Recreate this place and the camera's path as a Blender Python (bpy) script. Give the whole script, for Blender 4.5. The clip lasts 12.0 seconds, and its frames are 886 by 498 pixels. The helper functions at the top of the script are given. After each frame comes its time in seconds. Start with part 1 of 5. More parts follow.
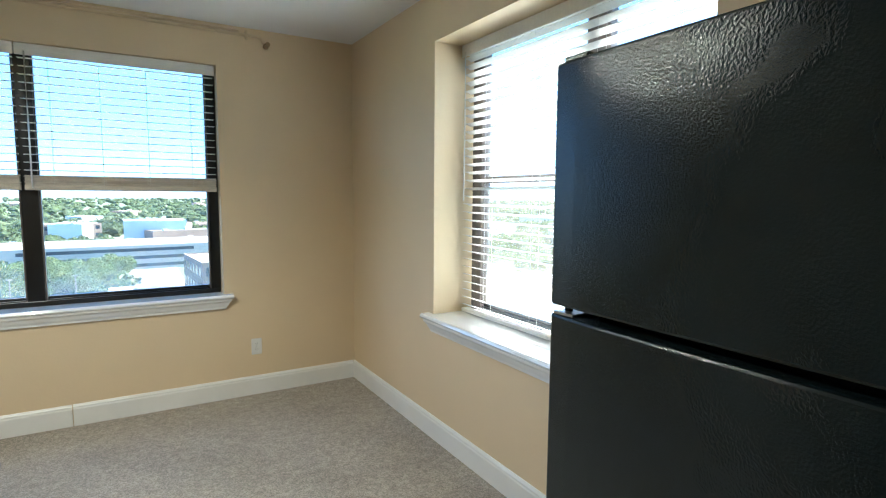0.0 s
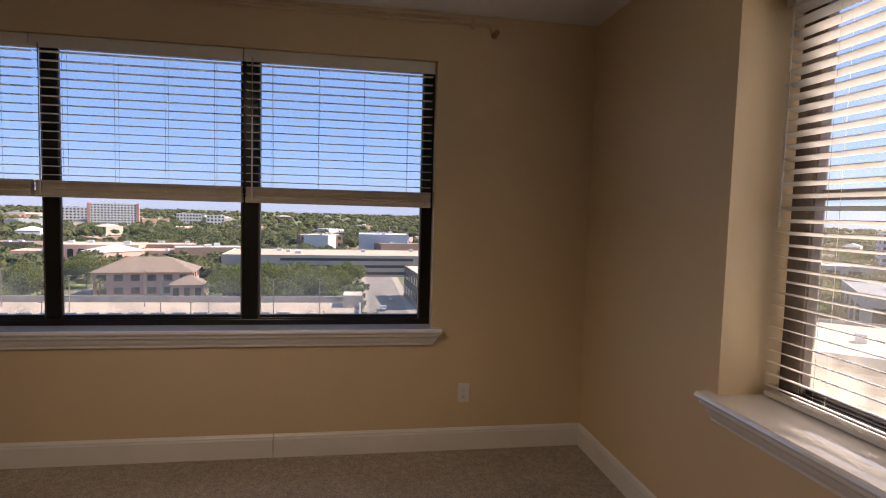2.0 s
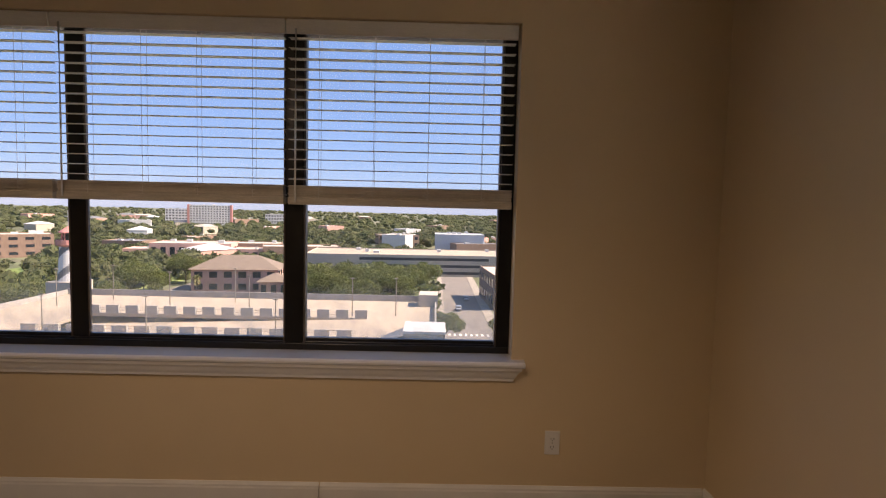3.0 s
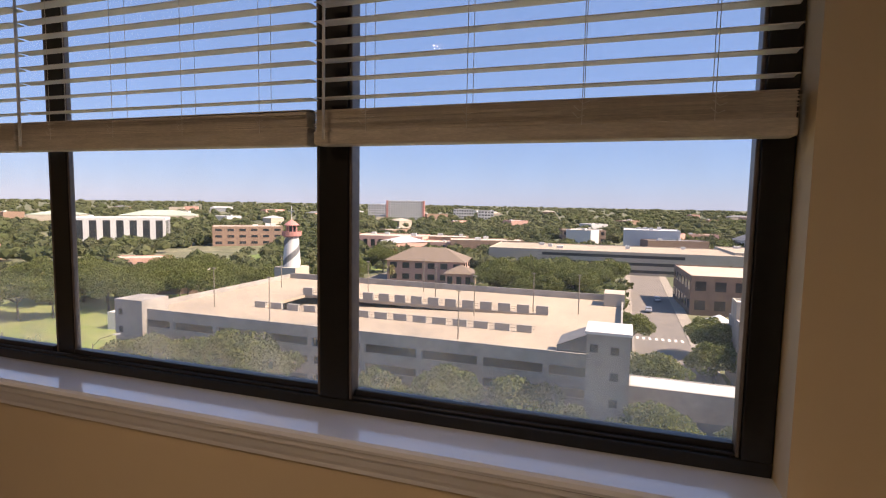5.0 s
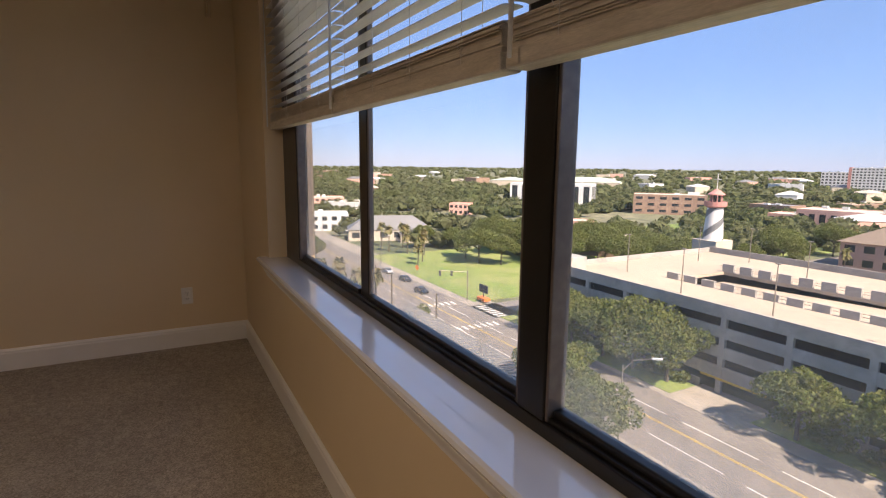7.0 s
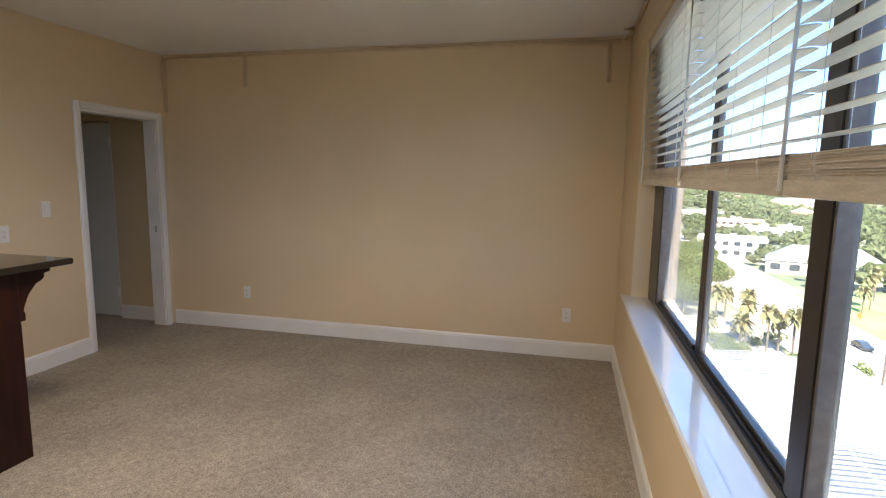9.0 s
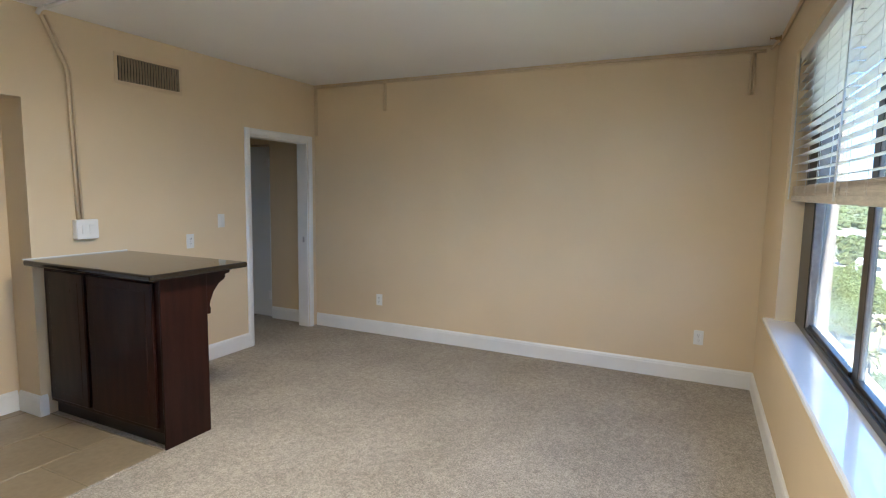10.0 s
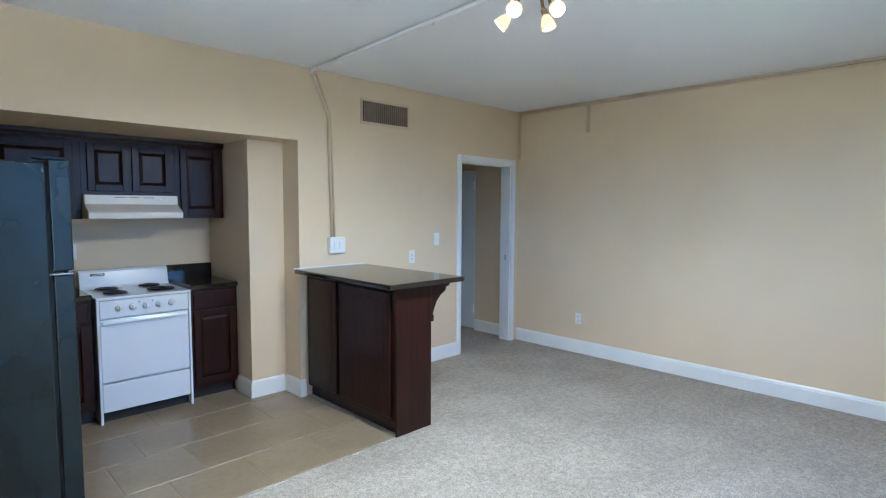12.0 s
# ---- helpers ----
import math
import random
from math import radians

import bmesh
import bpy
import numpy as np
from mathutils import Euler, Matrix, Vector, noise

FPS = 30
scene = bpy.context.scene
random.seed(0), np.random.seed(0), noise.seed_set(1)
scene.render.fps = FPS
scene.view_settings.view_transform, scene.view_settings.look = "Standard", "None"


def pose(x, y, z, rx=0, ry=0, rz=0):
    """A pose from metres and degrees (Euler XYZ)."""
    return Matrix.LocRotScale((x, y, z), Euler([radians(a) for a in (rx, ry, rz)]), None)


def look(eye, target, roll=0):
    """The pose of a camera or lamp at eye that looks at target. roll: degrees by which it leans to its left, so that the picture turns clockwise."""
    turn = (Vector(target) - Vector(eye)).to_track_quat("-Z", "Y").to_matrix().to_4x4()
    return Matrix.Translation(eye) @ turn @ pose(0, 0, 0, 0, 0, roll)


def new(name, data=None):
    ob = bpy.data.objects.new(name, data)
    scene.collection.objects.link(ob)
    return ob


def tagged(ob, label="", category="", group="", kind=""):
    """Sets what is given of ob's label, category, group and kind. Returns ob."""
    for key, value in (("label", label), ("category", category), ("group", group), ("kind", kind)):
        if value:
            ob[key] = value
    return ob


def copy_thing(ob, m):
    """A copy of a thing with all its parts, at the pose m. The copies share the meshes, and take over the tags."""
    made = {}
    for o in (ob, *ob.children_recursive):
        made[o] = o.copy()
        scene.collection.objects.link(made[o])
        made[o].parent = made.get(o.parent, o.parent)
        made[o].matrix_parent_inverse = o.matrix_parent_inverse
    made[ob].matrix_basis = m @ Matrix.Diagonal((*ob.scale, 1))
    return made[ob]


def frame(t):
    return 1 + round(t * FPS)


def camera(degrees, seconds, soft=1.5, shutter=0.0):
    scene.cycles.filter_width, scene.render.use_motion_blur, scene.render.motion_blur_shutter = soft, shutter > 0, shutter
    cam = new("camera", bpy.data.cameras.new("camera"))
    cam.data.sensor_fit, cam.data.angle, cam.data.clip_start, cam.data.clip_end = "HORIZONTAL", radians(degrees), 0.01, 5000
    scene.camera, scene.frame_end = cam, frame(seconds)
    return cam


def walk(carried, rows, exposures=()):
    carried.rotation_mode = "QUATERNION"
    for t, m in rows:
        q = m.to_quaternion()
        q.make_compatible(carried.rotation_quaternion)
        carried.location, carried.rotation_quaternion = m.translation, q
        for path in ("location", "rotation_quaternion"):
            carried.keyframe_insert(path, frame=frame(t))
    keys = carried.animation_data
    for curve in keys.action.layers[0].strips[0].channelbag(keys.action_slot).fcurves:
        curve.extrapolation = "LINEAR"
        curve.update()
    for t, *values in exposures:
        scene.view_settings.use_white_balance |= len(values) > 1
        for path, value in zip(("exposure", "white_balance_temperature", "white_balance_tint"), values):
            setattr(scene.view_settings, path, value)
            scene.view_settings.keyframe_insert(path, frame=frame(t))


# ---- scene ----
cam = camera(79.3, 12.0, soft=1.15)
PATH = [
    (0, (3.8, 0.27, 1.487), (4.823, 1.977, 1.29), 0.4),
    (0.5, (3.882, 0.317, 1.502), (4.489, 2.212, 1.301), 0.7),
    (1, (3.837, 0.512, 1.503), (4.317, 2.444, 1.307), 1.2),
    (1.5, (3.88, 0.799, 1.5), (4.283, 2.752, 1.348), 1.6),
    (2, (3.951, 1.12, 1.478), (4.263, 3.09, 1.343), 1.6),
    (2.5, (4.026, 1.439, 1.503), (4.209, 3.426, 1.368), 1.5),
    (3, (4.013, 1.767, 1.491), (4.044, 3.761, 1.349), 1.4),
    (3.2, (4.037, 1.917, 1.473), (3.99, 3.913, 1.355), 1.2),
    (4.8, (4.085, 3.030, 1.390), (3.531, 4.945, 1.230), 1.0),
    (5, (4.068, 3.141, 1.365), (3.431, 5.029, 1.189), 1.0),
    (5.5, (4.033, 3.379, 1.341), (3.115, 5.140, 1.102), 1.2),
    (6, (4.008, 3.563, 1.302), (2.804, 5.134, 1.007), 1.3),
    (6.5, (4.049, 3.720, 1.298), (2.551, 5.008, 0.988), 0.8),
    (7, (4.164, 3.763, 1.329), (2.426, 4.702, 1.013), 0.6),
    (7.2, (4.249, 3.759, 1.355), (2.439, 4.548, 1.042), 0.5),
    (8.8, (4.556, 3.928, 1.497), (2.609, 3.564, 1.225), 0.6),
    (9, (4.605, 3.912, 1.537), (2.676, 3.458, 1.268), 0.9),
    (9.5, (4.707, 3.873, 1.528), (2.833, 3.214, 1.292), 1.0),
    (10, (4.781, 3.875, 1.532), (2.988, 3.017, 1.318), 0.9),
    (10.5, (4.864, 3.874, 1.548), (3.159, 2.849, 1.347), 0.9),
    (11, (4.92, 3.863, 1.56), (3.308, 2.695, 1.372), 0.8),
    (11.5, (4.98, 3.854, 1.55), (3.468, 2.556, 1.381), 0.5),
    (12, (5.025, 3.855, 1.549), (3.624, 2.436, 1.396), 0.3),
]
walk(cam, [(t, look(eye, target, roll)) for t, eye, target, roll in PATH],
     [(0.0, 3.5, 5100, -1), (0.5, 3.0, 5200, 2), (1.0, 2.45, 6500, 36), (1.5, 1.65, 6600, 26), (2.5, 1.75, 7400, 28), (5.0, 1.6, 7800, 28), (7.2, 1.85, 7300, 24),
      (8.8, 3.2, 6350, 13), (9.5, 3.6, 5950, 12), (10.5, 4.05, 5000, 2), (12.0, 4.3, 4500, 2)])

# ---- light ----
world = bpy.data.worlds.new("world")
scene.world = world
world.use_nodes = True
_nt = world.node_tree
_sky = _nt.nodes.new("ShaderNodeTexSky")
_sky.sky_type = "NISHITA"
_sky.sun_disc = False
SUN = Vector((0.68, 0.03, 0.73)).normalized()
_sky.sun_elevation = math.asin(SUN.z)
_sky.sun_rotation = math.atan2(SUN.x, SUN.y)
_sky.air_density, _sky.dust_density, _sky.ozone_density = 1.0, 0.0, 3.5
_tint = _nt.nodes.new("ShaderNodeMix")
_tint.data_type, _tint.blend_type = "RGBA", "MULTIPLY"
_tint.inputs[0].default_value = 1.0
_tint.inputs[7].default_value = (0.93, 0.95, 1.12, 1)
_haze = _nt.nodes.new("ShaderNodeMix")
_haze.data_type = "RGBA"
_haze.inputs[0].default_value = 0.70
_haze.inputs[7].default_value = (0.92, 2.05, 4.4, 1)
_nt.links.new(_sky.outputs[0], _tint.inputs[6])
_nt.links.new(_tint.outputs[2], _haze.inputs[6])
_nt.links.new(_haze.outputs[2], _nt.nodes["Background"].inputs[0])
_nt.nodes["Background"].inputs[1].default_value = 0.070
sun = new("sun", bpy.data.lights.new("sun", "SUN"))
sun.data.energy, sun.data.angle, sun.data.color = 4.2, radians(0.6), (1.0, 0.93, 0.82)
sun.matrix_world = look(SUN * 50, (0, 0, 0))

# ---- materials ----
def mat(name, color, rough=0.5, metal=0.0, var=0.0, scale=4.0, fine=0.0, fscale=60.0, bump=0.0, bscale=80.0, color2=None,
        coat=0.0, spec=0.5, rvar=0.0, stretch=(1, 1, 1), obj_var=0.0, isl_var=0.0, detail=4.0, fcon=0.2, cells=0.0, cscale=90.0):
    m = bpy.data.materials.new(name)
    m.use_nodes = True
    nt = m.node_tree
    N, L = nt.nodes, nt.links
    b = N["Principled BSDF"]
    b.inputs["Roughness"].default_value = rough
    b.inputs["Metallic"].default_value = metal
    b.inputs["Specular IOR Level"].default_value = spec
    b.inputs["Coat Weight"].default_value = coat
    tc = N.new("ShaderNodeTexCoord")
    mp = N.new("ShaderNodeMapping")
    mp.inputs["Scale"].default_value = stretch
    L.new(tc.outputs["Object"], mp.inputs[0])
    vec = mp.outputs[0]
    c1 = (*color, 1)
    c2 = (*(color2 or [c * (1 - var) for c in color]), 1)
    n1 = N.new("ShaderNodeTexNoise")
    n1.inputs["Scale"].default_value, n1.inputs["Detail"].default_value = scale, detail
    L.new(vec, n1.inputs["Vector"])
    r1 = N.new("ShaderNodeMapRange")
    r1.inputs[1].default_value, r1.inputs[2].default_value = 0.35, 0.65
    L.new(n1.outputs[0], r1.inputs[0])
    mx = N.new("ShaderNodeMix")
    mx.data_type = "RGBA"
    mx.inputs[6].default_value, mx.inputs[7].default_value = c1, c2
    L.new(r1.outputs[0], mx.inputs[0])
    out = mx.outputs[2]

    def value(fac_socket, amount):
        nonlocal out
        h = N.new("ShaderNodeHueSaturation")
        r = N.new("ShaderNodeMapRange")
        r.inputs[3].default_value, r.inputs[4].default_value = 1 - amount, 1 + amount
        L.new(fac_socket, r.inputs[0])
        L.new(r.outputs[0], h.inputs["Value"])
        L.new(out, h.inputs["Color"])
        out = h.outputs[0]

    if fine:
        n2 = N.new("ShaderNodeTexNoise")
        n2.inputs["Scale"].default_value, n2.inputs["Detail"].default_value = fscale, 3
        L.new(vec, n2.inputs["Vector"])
        r2 = N.new("ShaderNodeMapRange")
        r2.inputs[1].default_value, r2.inputs[2].default_value = 0.5 - fcon, 0.5 + fcon
        L.new(n2.outputs[0], r2.inputs[0])
        value(r2.outputs[0], fine)
    if cells:
        vo = N.new("ShaderNodeTexVoronoi")
        vo.inputs["Scale"].default_value = cscale
        L.new(vec, vo.inputs["Vector"])
        sp = N.new("ShaderNodeSeparateColor")
        L.new(vo.outputs["Color"], sp.inputs[0])
        value(sp.outputs[0], cells)
    if obj_var:
        oi = N.new("ShaderNodeObjectInfo")
        value(oi.outputs["Random"], obj_var)
    if isl_var:
        ge = N.new("ShaderNodeNewGeometry")
        value(ge.outputs["Random Per Island"], isl_var)
    L.new(out, b.inputs["Base Color"])
    if rvar:
        rr = N.new("ShaderNodeMapRange")
        rr.inputs[3].default_value, rr.inputs[4].default_value = rough - rvar, rough + rvar
        L.new(n1.outputs[0], rr.inputs[0])
        L.new(rr.outputs[0], b.inputs["Roughness"])
    if bump:
        n3 = N.new("ShaderNodeTexNoise")
        n3.inputs["Scale"].default_value, n3.inputs["Detail"].default_value = bscale, 3
        L.new(vec, n3.inputs["Vector"])
        bp = N.new("ShaderNodeBump")
        bp.inputs["Strength"].default_value, bp.inputs["Distance"].default_value = bump, 0.01
        L.new(n3.outputs[0], bp.inputs["Height"])
        L.new(bp.outputs[0], b.inputs["Normal"])
    return m


def glass_mat(name, dirt=0.0):
    m = bpy.data.materials.new(name)
    m.use_nodes = True
    nt = m.node_tree
    N, L = nt.nodes, nt.links
    N.remove(N["Principled BSDF"])
    tr = N.new("ShaderNodeBsdfTransparent")
    tr.inputs[0].default_value = (0.95, 0.97, 0.96, 1)
    gl = N.new("ShaderNodeBsdfGlossy")
    gl.inputs["Roughness"].default_value = 0.02
    lw = N.new("ShaderNodeLayerWeight")
    pw = N.new("ShaderNodeMath")
    pw.operation = "POWER"
    pw.inputs[1].default_value = 5.0
    L.new(lw.outputs["Facing"], pw.inputs[0])
    fr = N.new("ShaderNodeMapRange")
    fr.inputs[3].default_value, fr.inputs[4].default_value = 0.004, 0.5
    L.new(pw.outputs[0], fr.inputs[0])
    mix = N.new("ShaderNodeMixShader")
    L.new(fr.outputs[0], mix.inputs[0])
    L.new(tr.outputs[0], mix.inputs[1])
    L.new(gl.outputs[0], mix.inputs[2])
    last = mix.outputs[0]
    if dirt:
        # dried dust that gathers along the bottom of the panes
        df = N.new("ShaderNodeBsdfTranslucent")
        df.inputs[0].default_value = (0.75, 0.68, 0.55, 1)
        tc = N.new("ShaderNodeTexCoord")
        sp = N.new("ShaderNodeSeparateXYZ")
        L.new(tc.outputs["Object"], sp.inputs[0])
        mr = N.new("ShaderNodeMapRange")
        mr.inputs[1].default_value, mr.inputs[2].default_value = 0.80, 1.12
        mr.inputs[3].default_value, mr.inputs[4].default_value = dirt, dirt * 0.15
        L.new(sp.outputs[2], mr.inputs[0])
        no = N.new("ShaderNodeTexNoise")
        no.inputs["Scale"].default_value = 7
        L.new(tc.outputs["Object"], no.inputs["Vector"])
        mu = N.new("ShaderNodeMath")
        mu.operation = "MULTIPLY"
        L.new(mr.outputs[0], mu.inputs[0])
        L.new(no.outputs[0], mu.inputs[1])
        m2 = N.new("ShaderNodeMixShader")
        L.new(mu.outputs[0], m2.inputs[0])
        L.new(last, m2.inputs[1])
        L.new(df.outputs[0], m2.inputs[2])
        last = m2.outputs[0]
    L.new(last, N["Material Output"].inputs[0])
    return m


def emit_mat(name, color, strength):
    m = mat(name, color, 0.5)
    b = m.node_tree.nodes["Principled BSDF"]
    b.inputs["Emission Color"].default_value = (*color, 1)
    b.inputs["Emission Strength"].default_value = strength
    return m


def leafy(m, amount):
    """Lets light shine through the leaves of a foliage material."""
    N, L = m.node_tree.nodes, m.node_tree.links
    b = N["Principled BSDF"]
    tl = N.new("ShaderNodeBsdfTranslucent")
    mx = N.new("ShaderNodeMixShader")
    mx.inputs[0].default_value = amount
    L.new(b.inputs["Base Color"].links[0].from_socket, tl.inputs[0])
    L.new(b.outputs[0], mx.inputs[1])
    L.new(tl.outputs[0], mx.inputs[2])
    L.new(mx.outputs[0], N["Material Output"].inputs[0])
    return m


M_WALL = mat("wall_paint", (0.72, 0.575, 0.37), 0.55, var=0.06, scale=1.1, bump=0.05, bscale=60)
M_CEIL = mat("ceiling_paint", (0.84, 0.83, 0.81), 0.85, var=0.03, scale=1.2, bump=0.25, bscale=160)
M_TRIM = mat("trim_paint", (0.80, 0.79, 0.76), 0.35, var=0.04, scale=5, bump=0.05, bscale=30)
M_SILL = mat("sill_gloss_paint", (0.86, 0.88, 0.90), 0.10, var=0.03, scale=4, bump=0.02, bscale=9, coat=1.0, spec=0.7)
M_SILL.node_tree.nodes["Principled BSDF"].inputs["Coat IOR"].default_value = 1.8
M_CARPET = mat("carpet", (0.395, 0.356, 0.308), 0.95, color2=(0.335, 0.30, 0.258), scale=2.2, fine=0.12, fscale=22, bump=0.25, bscale=140, spec=0.1, cells=0.28, cscale=155)
M_TILE = mat("floor_tile", (0.275, 0.217, 0.142), 0.36, color2=(0.22, 0.172, 0.11), scale=3, fine=0.1, fscale=30, bump=0.06, bscale=25, obj_var=0.06, rvar=0.1)
M_GROUT = mat("grout", (0.25, 0.205, 0.145), 0.9, var=0.2, scale=9, fine=0.2, fscale=90)
M_WOOD = mat("dark_cherry_wood", (0.028, 0.0084, 0.005), 0.30, color2=(0.016, 0.005, 0.0034), scale=3.5, fine=0.14, fscale=40, stretch=(6, 6, 0.7), spec=0.22, coat=0.03, rvar=0.06)
M_KICK = mat("toe_kick", (0.018, 0.010, 0.008), 0.5, var=0.3)
M_GRANITE = mat("black_granite", (0.012, 0.010, 0.009), 0.10, color2=(0.022, 0.017, 0.013), scale=70, fine=0.4, fscale=160, coat=0.2)
M_BLACK = mat("fridge_black", (0.010, 0.017, 0.018), 0.16, var=0.3, scale=4, rvar=0.09, bump=0.13, bscale=230, detail=2, spec=0.42)
M_RUBBER = mat("black_rubber", (0.012, 0.012, 0.012), 0.6, var=0.2)
M_WHITE = mat("white_enamel", (0.78, 0.79, 0.80), 0.18, var=0.03, scale=3, coat=0.3)
M_HOOD = mat("almond_enamel", (0.74, 0.68, 0.58), 0.25, var=0.04, scale=4)
M_PLASTIC = mat("white_plastic", (0.80, 0.79, 0.76), 0.3, var=0.03)
M_DARK = mat("dark_slot", (0.02, 0.02, 0.02), 0.7)
M_STEEL = mat("steel", (0.5, 0.49, 0.47), 0.28, metal=1.0, var=0.15, scale=20)
M_BRASS = mat("aged_brass", (0.42, 0.30, 0.17), 0.28, metal=1.0, var=0.2, scale=30)
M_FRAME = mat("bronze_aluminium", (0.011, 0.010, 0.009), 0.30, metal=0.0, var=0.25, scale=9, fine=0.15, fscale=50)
# same bronze, lightened: sun and sky light on its side faces is in the colour
M_FRAME_LIT = mat("sunlit_bronze_aluminium", (0.16, 0.13, 0.11), 0.42, metal=0.2, var=0.3, scale=7, fine=0.15, fscale=40)
M_SLAT = mat("faux_wood_slat", (0.80, 0.775, 0.73), 0.42, var=0.06, scale=9, fine=0.05, fscale=60, stretch=(1, 8, 8), obj_var=0.04)
# browner copy of the slat: shade on the gathered stack put into the colour
M_SLAT_SHADED = mat("shaded_slat", (0.62, 0.55, 0.45), 0.5, var=0.18, scale=12, fine=0.12, fscale=60, stretch=(1, 8, 8), obj_var=0.1)
M_CORD = mat("blind_cord", (0.72, 0.70, 0.66), 0.8, var=0.1)
M_PIPE = mat("painted_conduit", (0.66, 0.52, 0.335), 0.45, var=0.08, scale=6)
M_PIPEW = mat("white_conduit", (0.74, 0.73, 0.70), 0.5, var=0.06, scale=6)
M_VENT = mat("vent_metal", (0.36, 0.285, 0.19), 0.45, metal=0.1, var=0.2, scale=12)
M_DOOR = mat("door_paint", (0.72, 0.72, 0.68), 0.4, var=0.04, scale=3)
M_SHADE = emit_mat("frosted_glass_shade", (1.0, 0.58, 0.24), 0.065)
M_BULB = emit_mat("bulb", (1.0, 0.78, 0.45), 0.7)
M_GLASS = glass_mat("window_glass", 0.55)
M_COIL = mat("burner_coil", (0.02, 0.02, 0.022), 0.45, metal=0.5, var=0.3)

# ---- mesh helpers ----
class MB:
    """Collects faces of one mesh."""
    def __init__(self):
        self.v, self.f = [], []

    def face(self, pts):
        n = len(self.v)
        self.v += [tuple(p) for p in pts]
        self.f.append(tuple(range(n, n + len(pts))))
        return self

    def box(self, x0, y0, z0, x1, y1, z1):
        n = len(self.v)
        self.v += [(x0, y0, z0), (x1, y0, z0), (x1, y1, z0), (x0, y1, z0), (x0, y0, z1), (x1, y0, z1), (x1, y1, z1), (x0, y1, z1)]
        self.f += [tuple(n + i for i in q) for q in ((0, 3, 2, 1), (4, 5, 6, 7), (0, 1, 5, 4), (1, 2, 6, 5), (2, 3, 7, 6), (3, 0, 4, 7))]
        return self

    def obox(self, m, sx, sy, sz):
        """A box of that size centred on the pose m."""
        n = len(self.v)
        for a in (-.5, .5):
            for b, c in ((-.5, -.5), (.5, -.5), (.5, .5), (-.5, .5)):
                self.v.append(tuple(m @ Vector((b * sx, c * sy, a * sz))))
        self.f += [tuple(n + i for i in q) for q in ((0, 3, 2, 1), (4, 5, 6, 7), (0, 1, 5, 4), (1, 2, 6, 5), (2, 3, 7, 6), (3, 0, 4, 7))]
        return self

    def extrude(self, profile, origin, u, w, along, shrink=None):
        """A closed profile of (a, b) in the plane u, w, swept by the vector along. shrink: per point, how far each end draws in."""
        o, u, w, al = Vector(origin), Vector(u), Vector(w), Vector(along)
        d = al.normalized()
        n, k = len(self.v), len(profile)
        sh = shrink or [0] * k
        for i, (a, b) in enumerate(profile):
            self.v.append(tuple(o + u * a + w * b + d * sh[i]))
        for i, (a, b) in enumerate(profile):
            self.v.append(tuple(o + u * a + w * b + al - d * sh[i]))
        self.f.append(tuple(n + i for i in reversed(range(k))))
        self.f.append(tuple(n + k + i for i in range(k)))
        for i in range(k):
            j = (i + 1) % k
            self.f.append((n + i, n + j, n + k + j, n + k + i))
        return self

    def lathe(self, m, rings, seg=16, cap=True):
        """Rings of (radius, height) round the z of the pose m."""
        n = len(self.v)
        for r, h in rings:
            for i in range(seg):
                a = 2 * math.pi * i / seg
                self.v.append(tuple(m @ Vector((r * math.cos(a), r * math.sin(a), h))))
        for k in range(len(rings) - 1):
            for i in range(seg):
                j = (i + 1) % seg
                self.f.append((n + k * seg + i, n + k * seg + j, n + (k + 1) * seg + j, n + (k + 1) * seg + i))
        if cap:
            self.f.append(tuple(n + i for i in reversed(range(seg))))
            self.f.append(tuple(n + (len(rings) - 1) * seg + i for i in range(seg)))
        return self

    def tube(self, pts, r, seg=8):
        """A round tube along points."""
        pts = [Vector(p) for p in pts]
        n = len(self.v)
        for i, p in enumerate(pts):
            d = (pts[min(i + 1, len(pts) - 1)] - pts[max(i - 1, 0)]).normalized()
            q = d.to_track_quat("Z", "Y")
            rr = r[i] if isinstance(r, (list, tuple)) else r
            for k in range(seg):
                a = 2 * math.pi * k / seg
                self.v.append(tuple(p + q @ Vector((rr * math.cos(a), rr * math.sin(a), 0))))
        for i in range(len(pts) - 1):
            for k in range(seg):
                j = (k + 1) % seg
                self.f.append((n + i * seg + k, n + i * seg + j, n + (i + 1) * seg + j, n + (i + 1) * seg + k))
        self.f.append(tuple(n + k for k in reversed(range(seg))))
        self.f.append(tuple(n + (len(pts) - 1) * seg + k for k in range(seg)))
        return self

    def mesh(self, name, smooth=False):
        me = bpy.data.meshes.new(name)
        me.from_pydata(self.v, [], self.f)
        if smooth:
            me.shade_smooth()
        me.update()
        return me


def bevelled(mb, width=0.004, seg=2):
    """The same mesh with its sharp edges rounded."""
    bm = bmesh.new()
    me = mb.mesh("tmp")
    bm.from_mesh(me)
    bpy.data.meshes.remove(me)
    bmesh.ops.remove_doubles(bm, verts=bm.verts, dist=1e-5)
    es = [e for e in bm.edges if len(e.link_faces) == 2 and e.calc_face_angle(0) > 0.5]
    bmesh.ops.bevel(bm, geom=es, offset=width, segments=seg, affect="EDGES", profile=0.5, clamp_overlap=True)
    bmesh.ops.recalc_face_normals(bm, faces=bm.faces)
    return bm


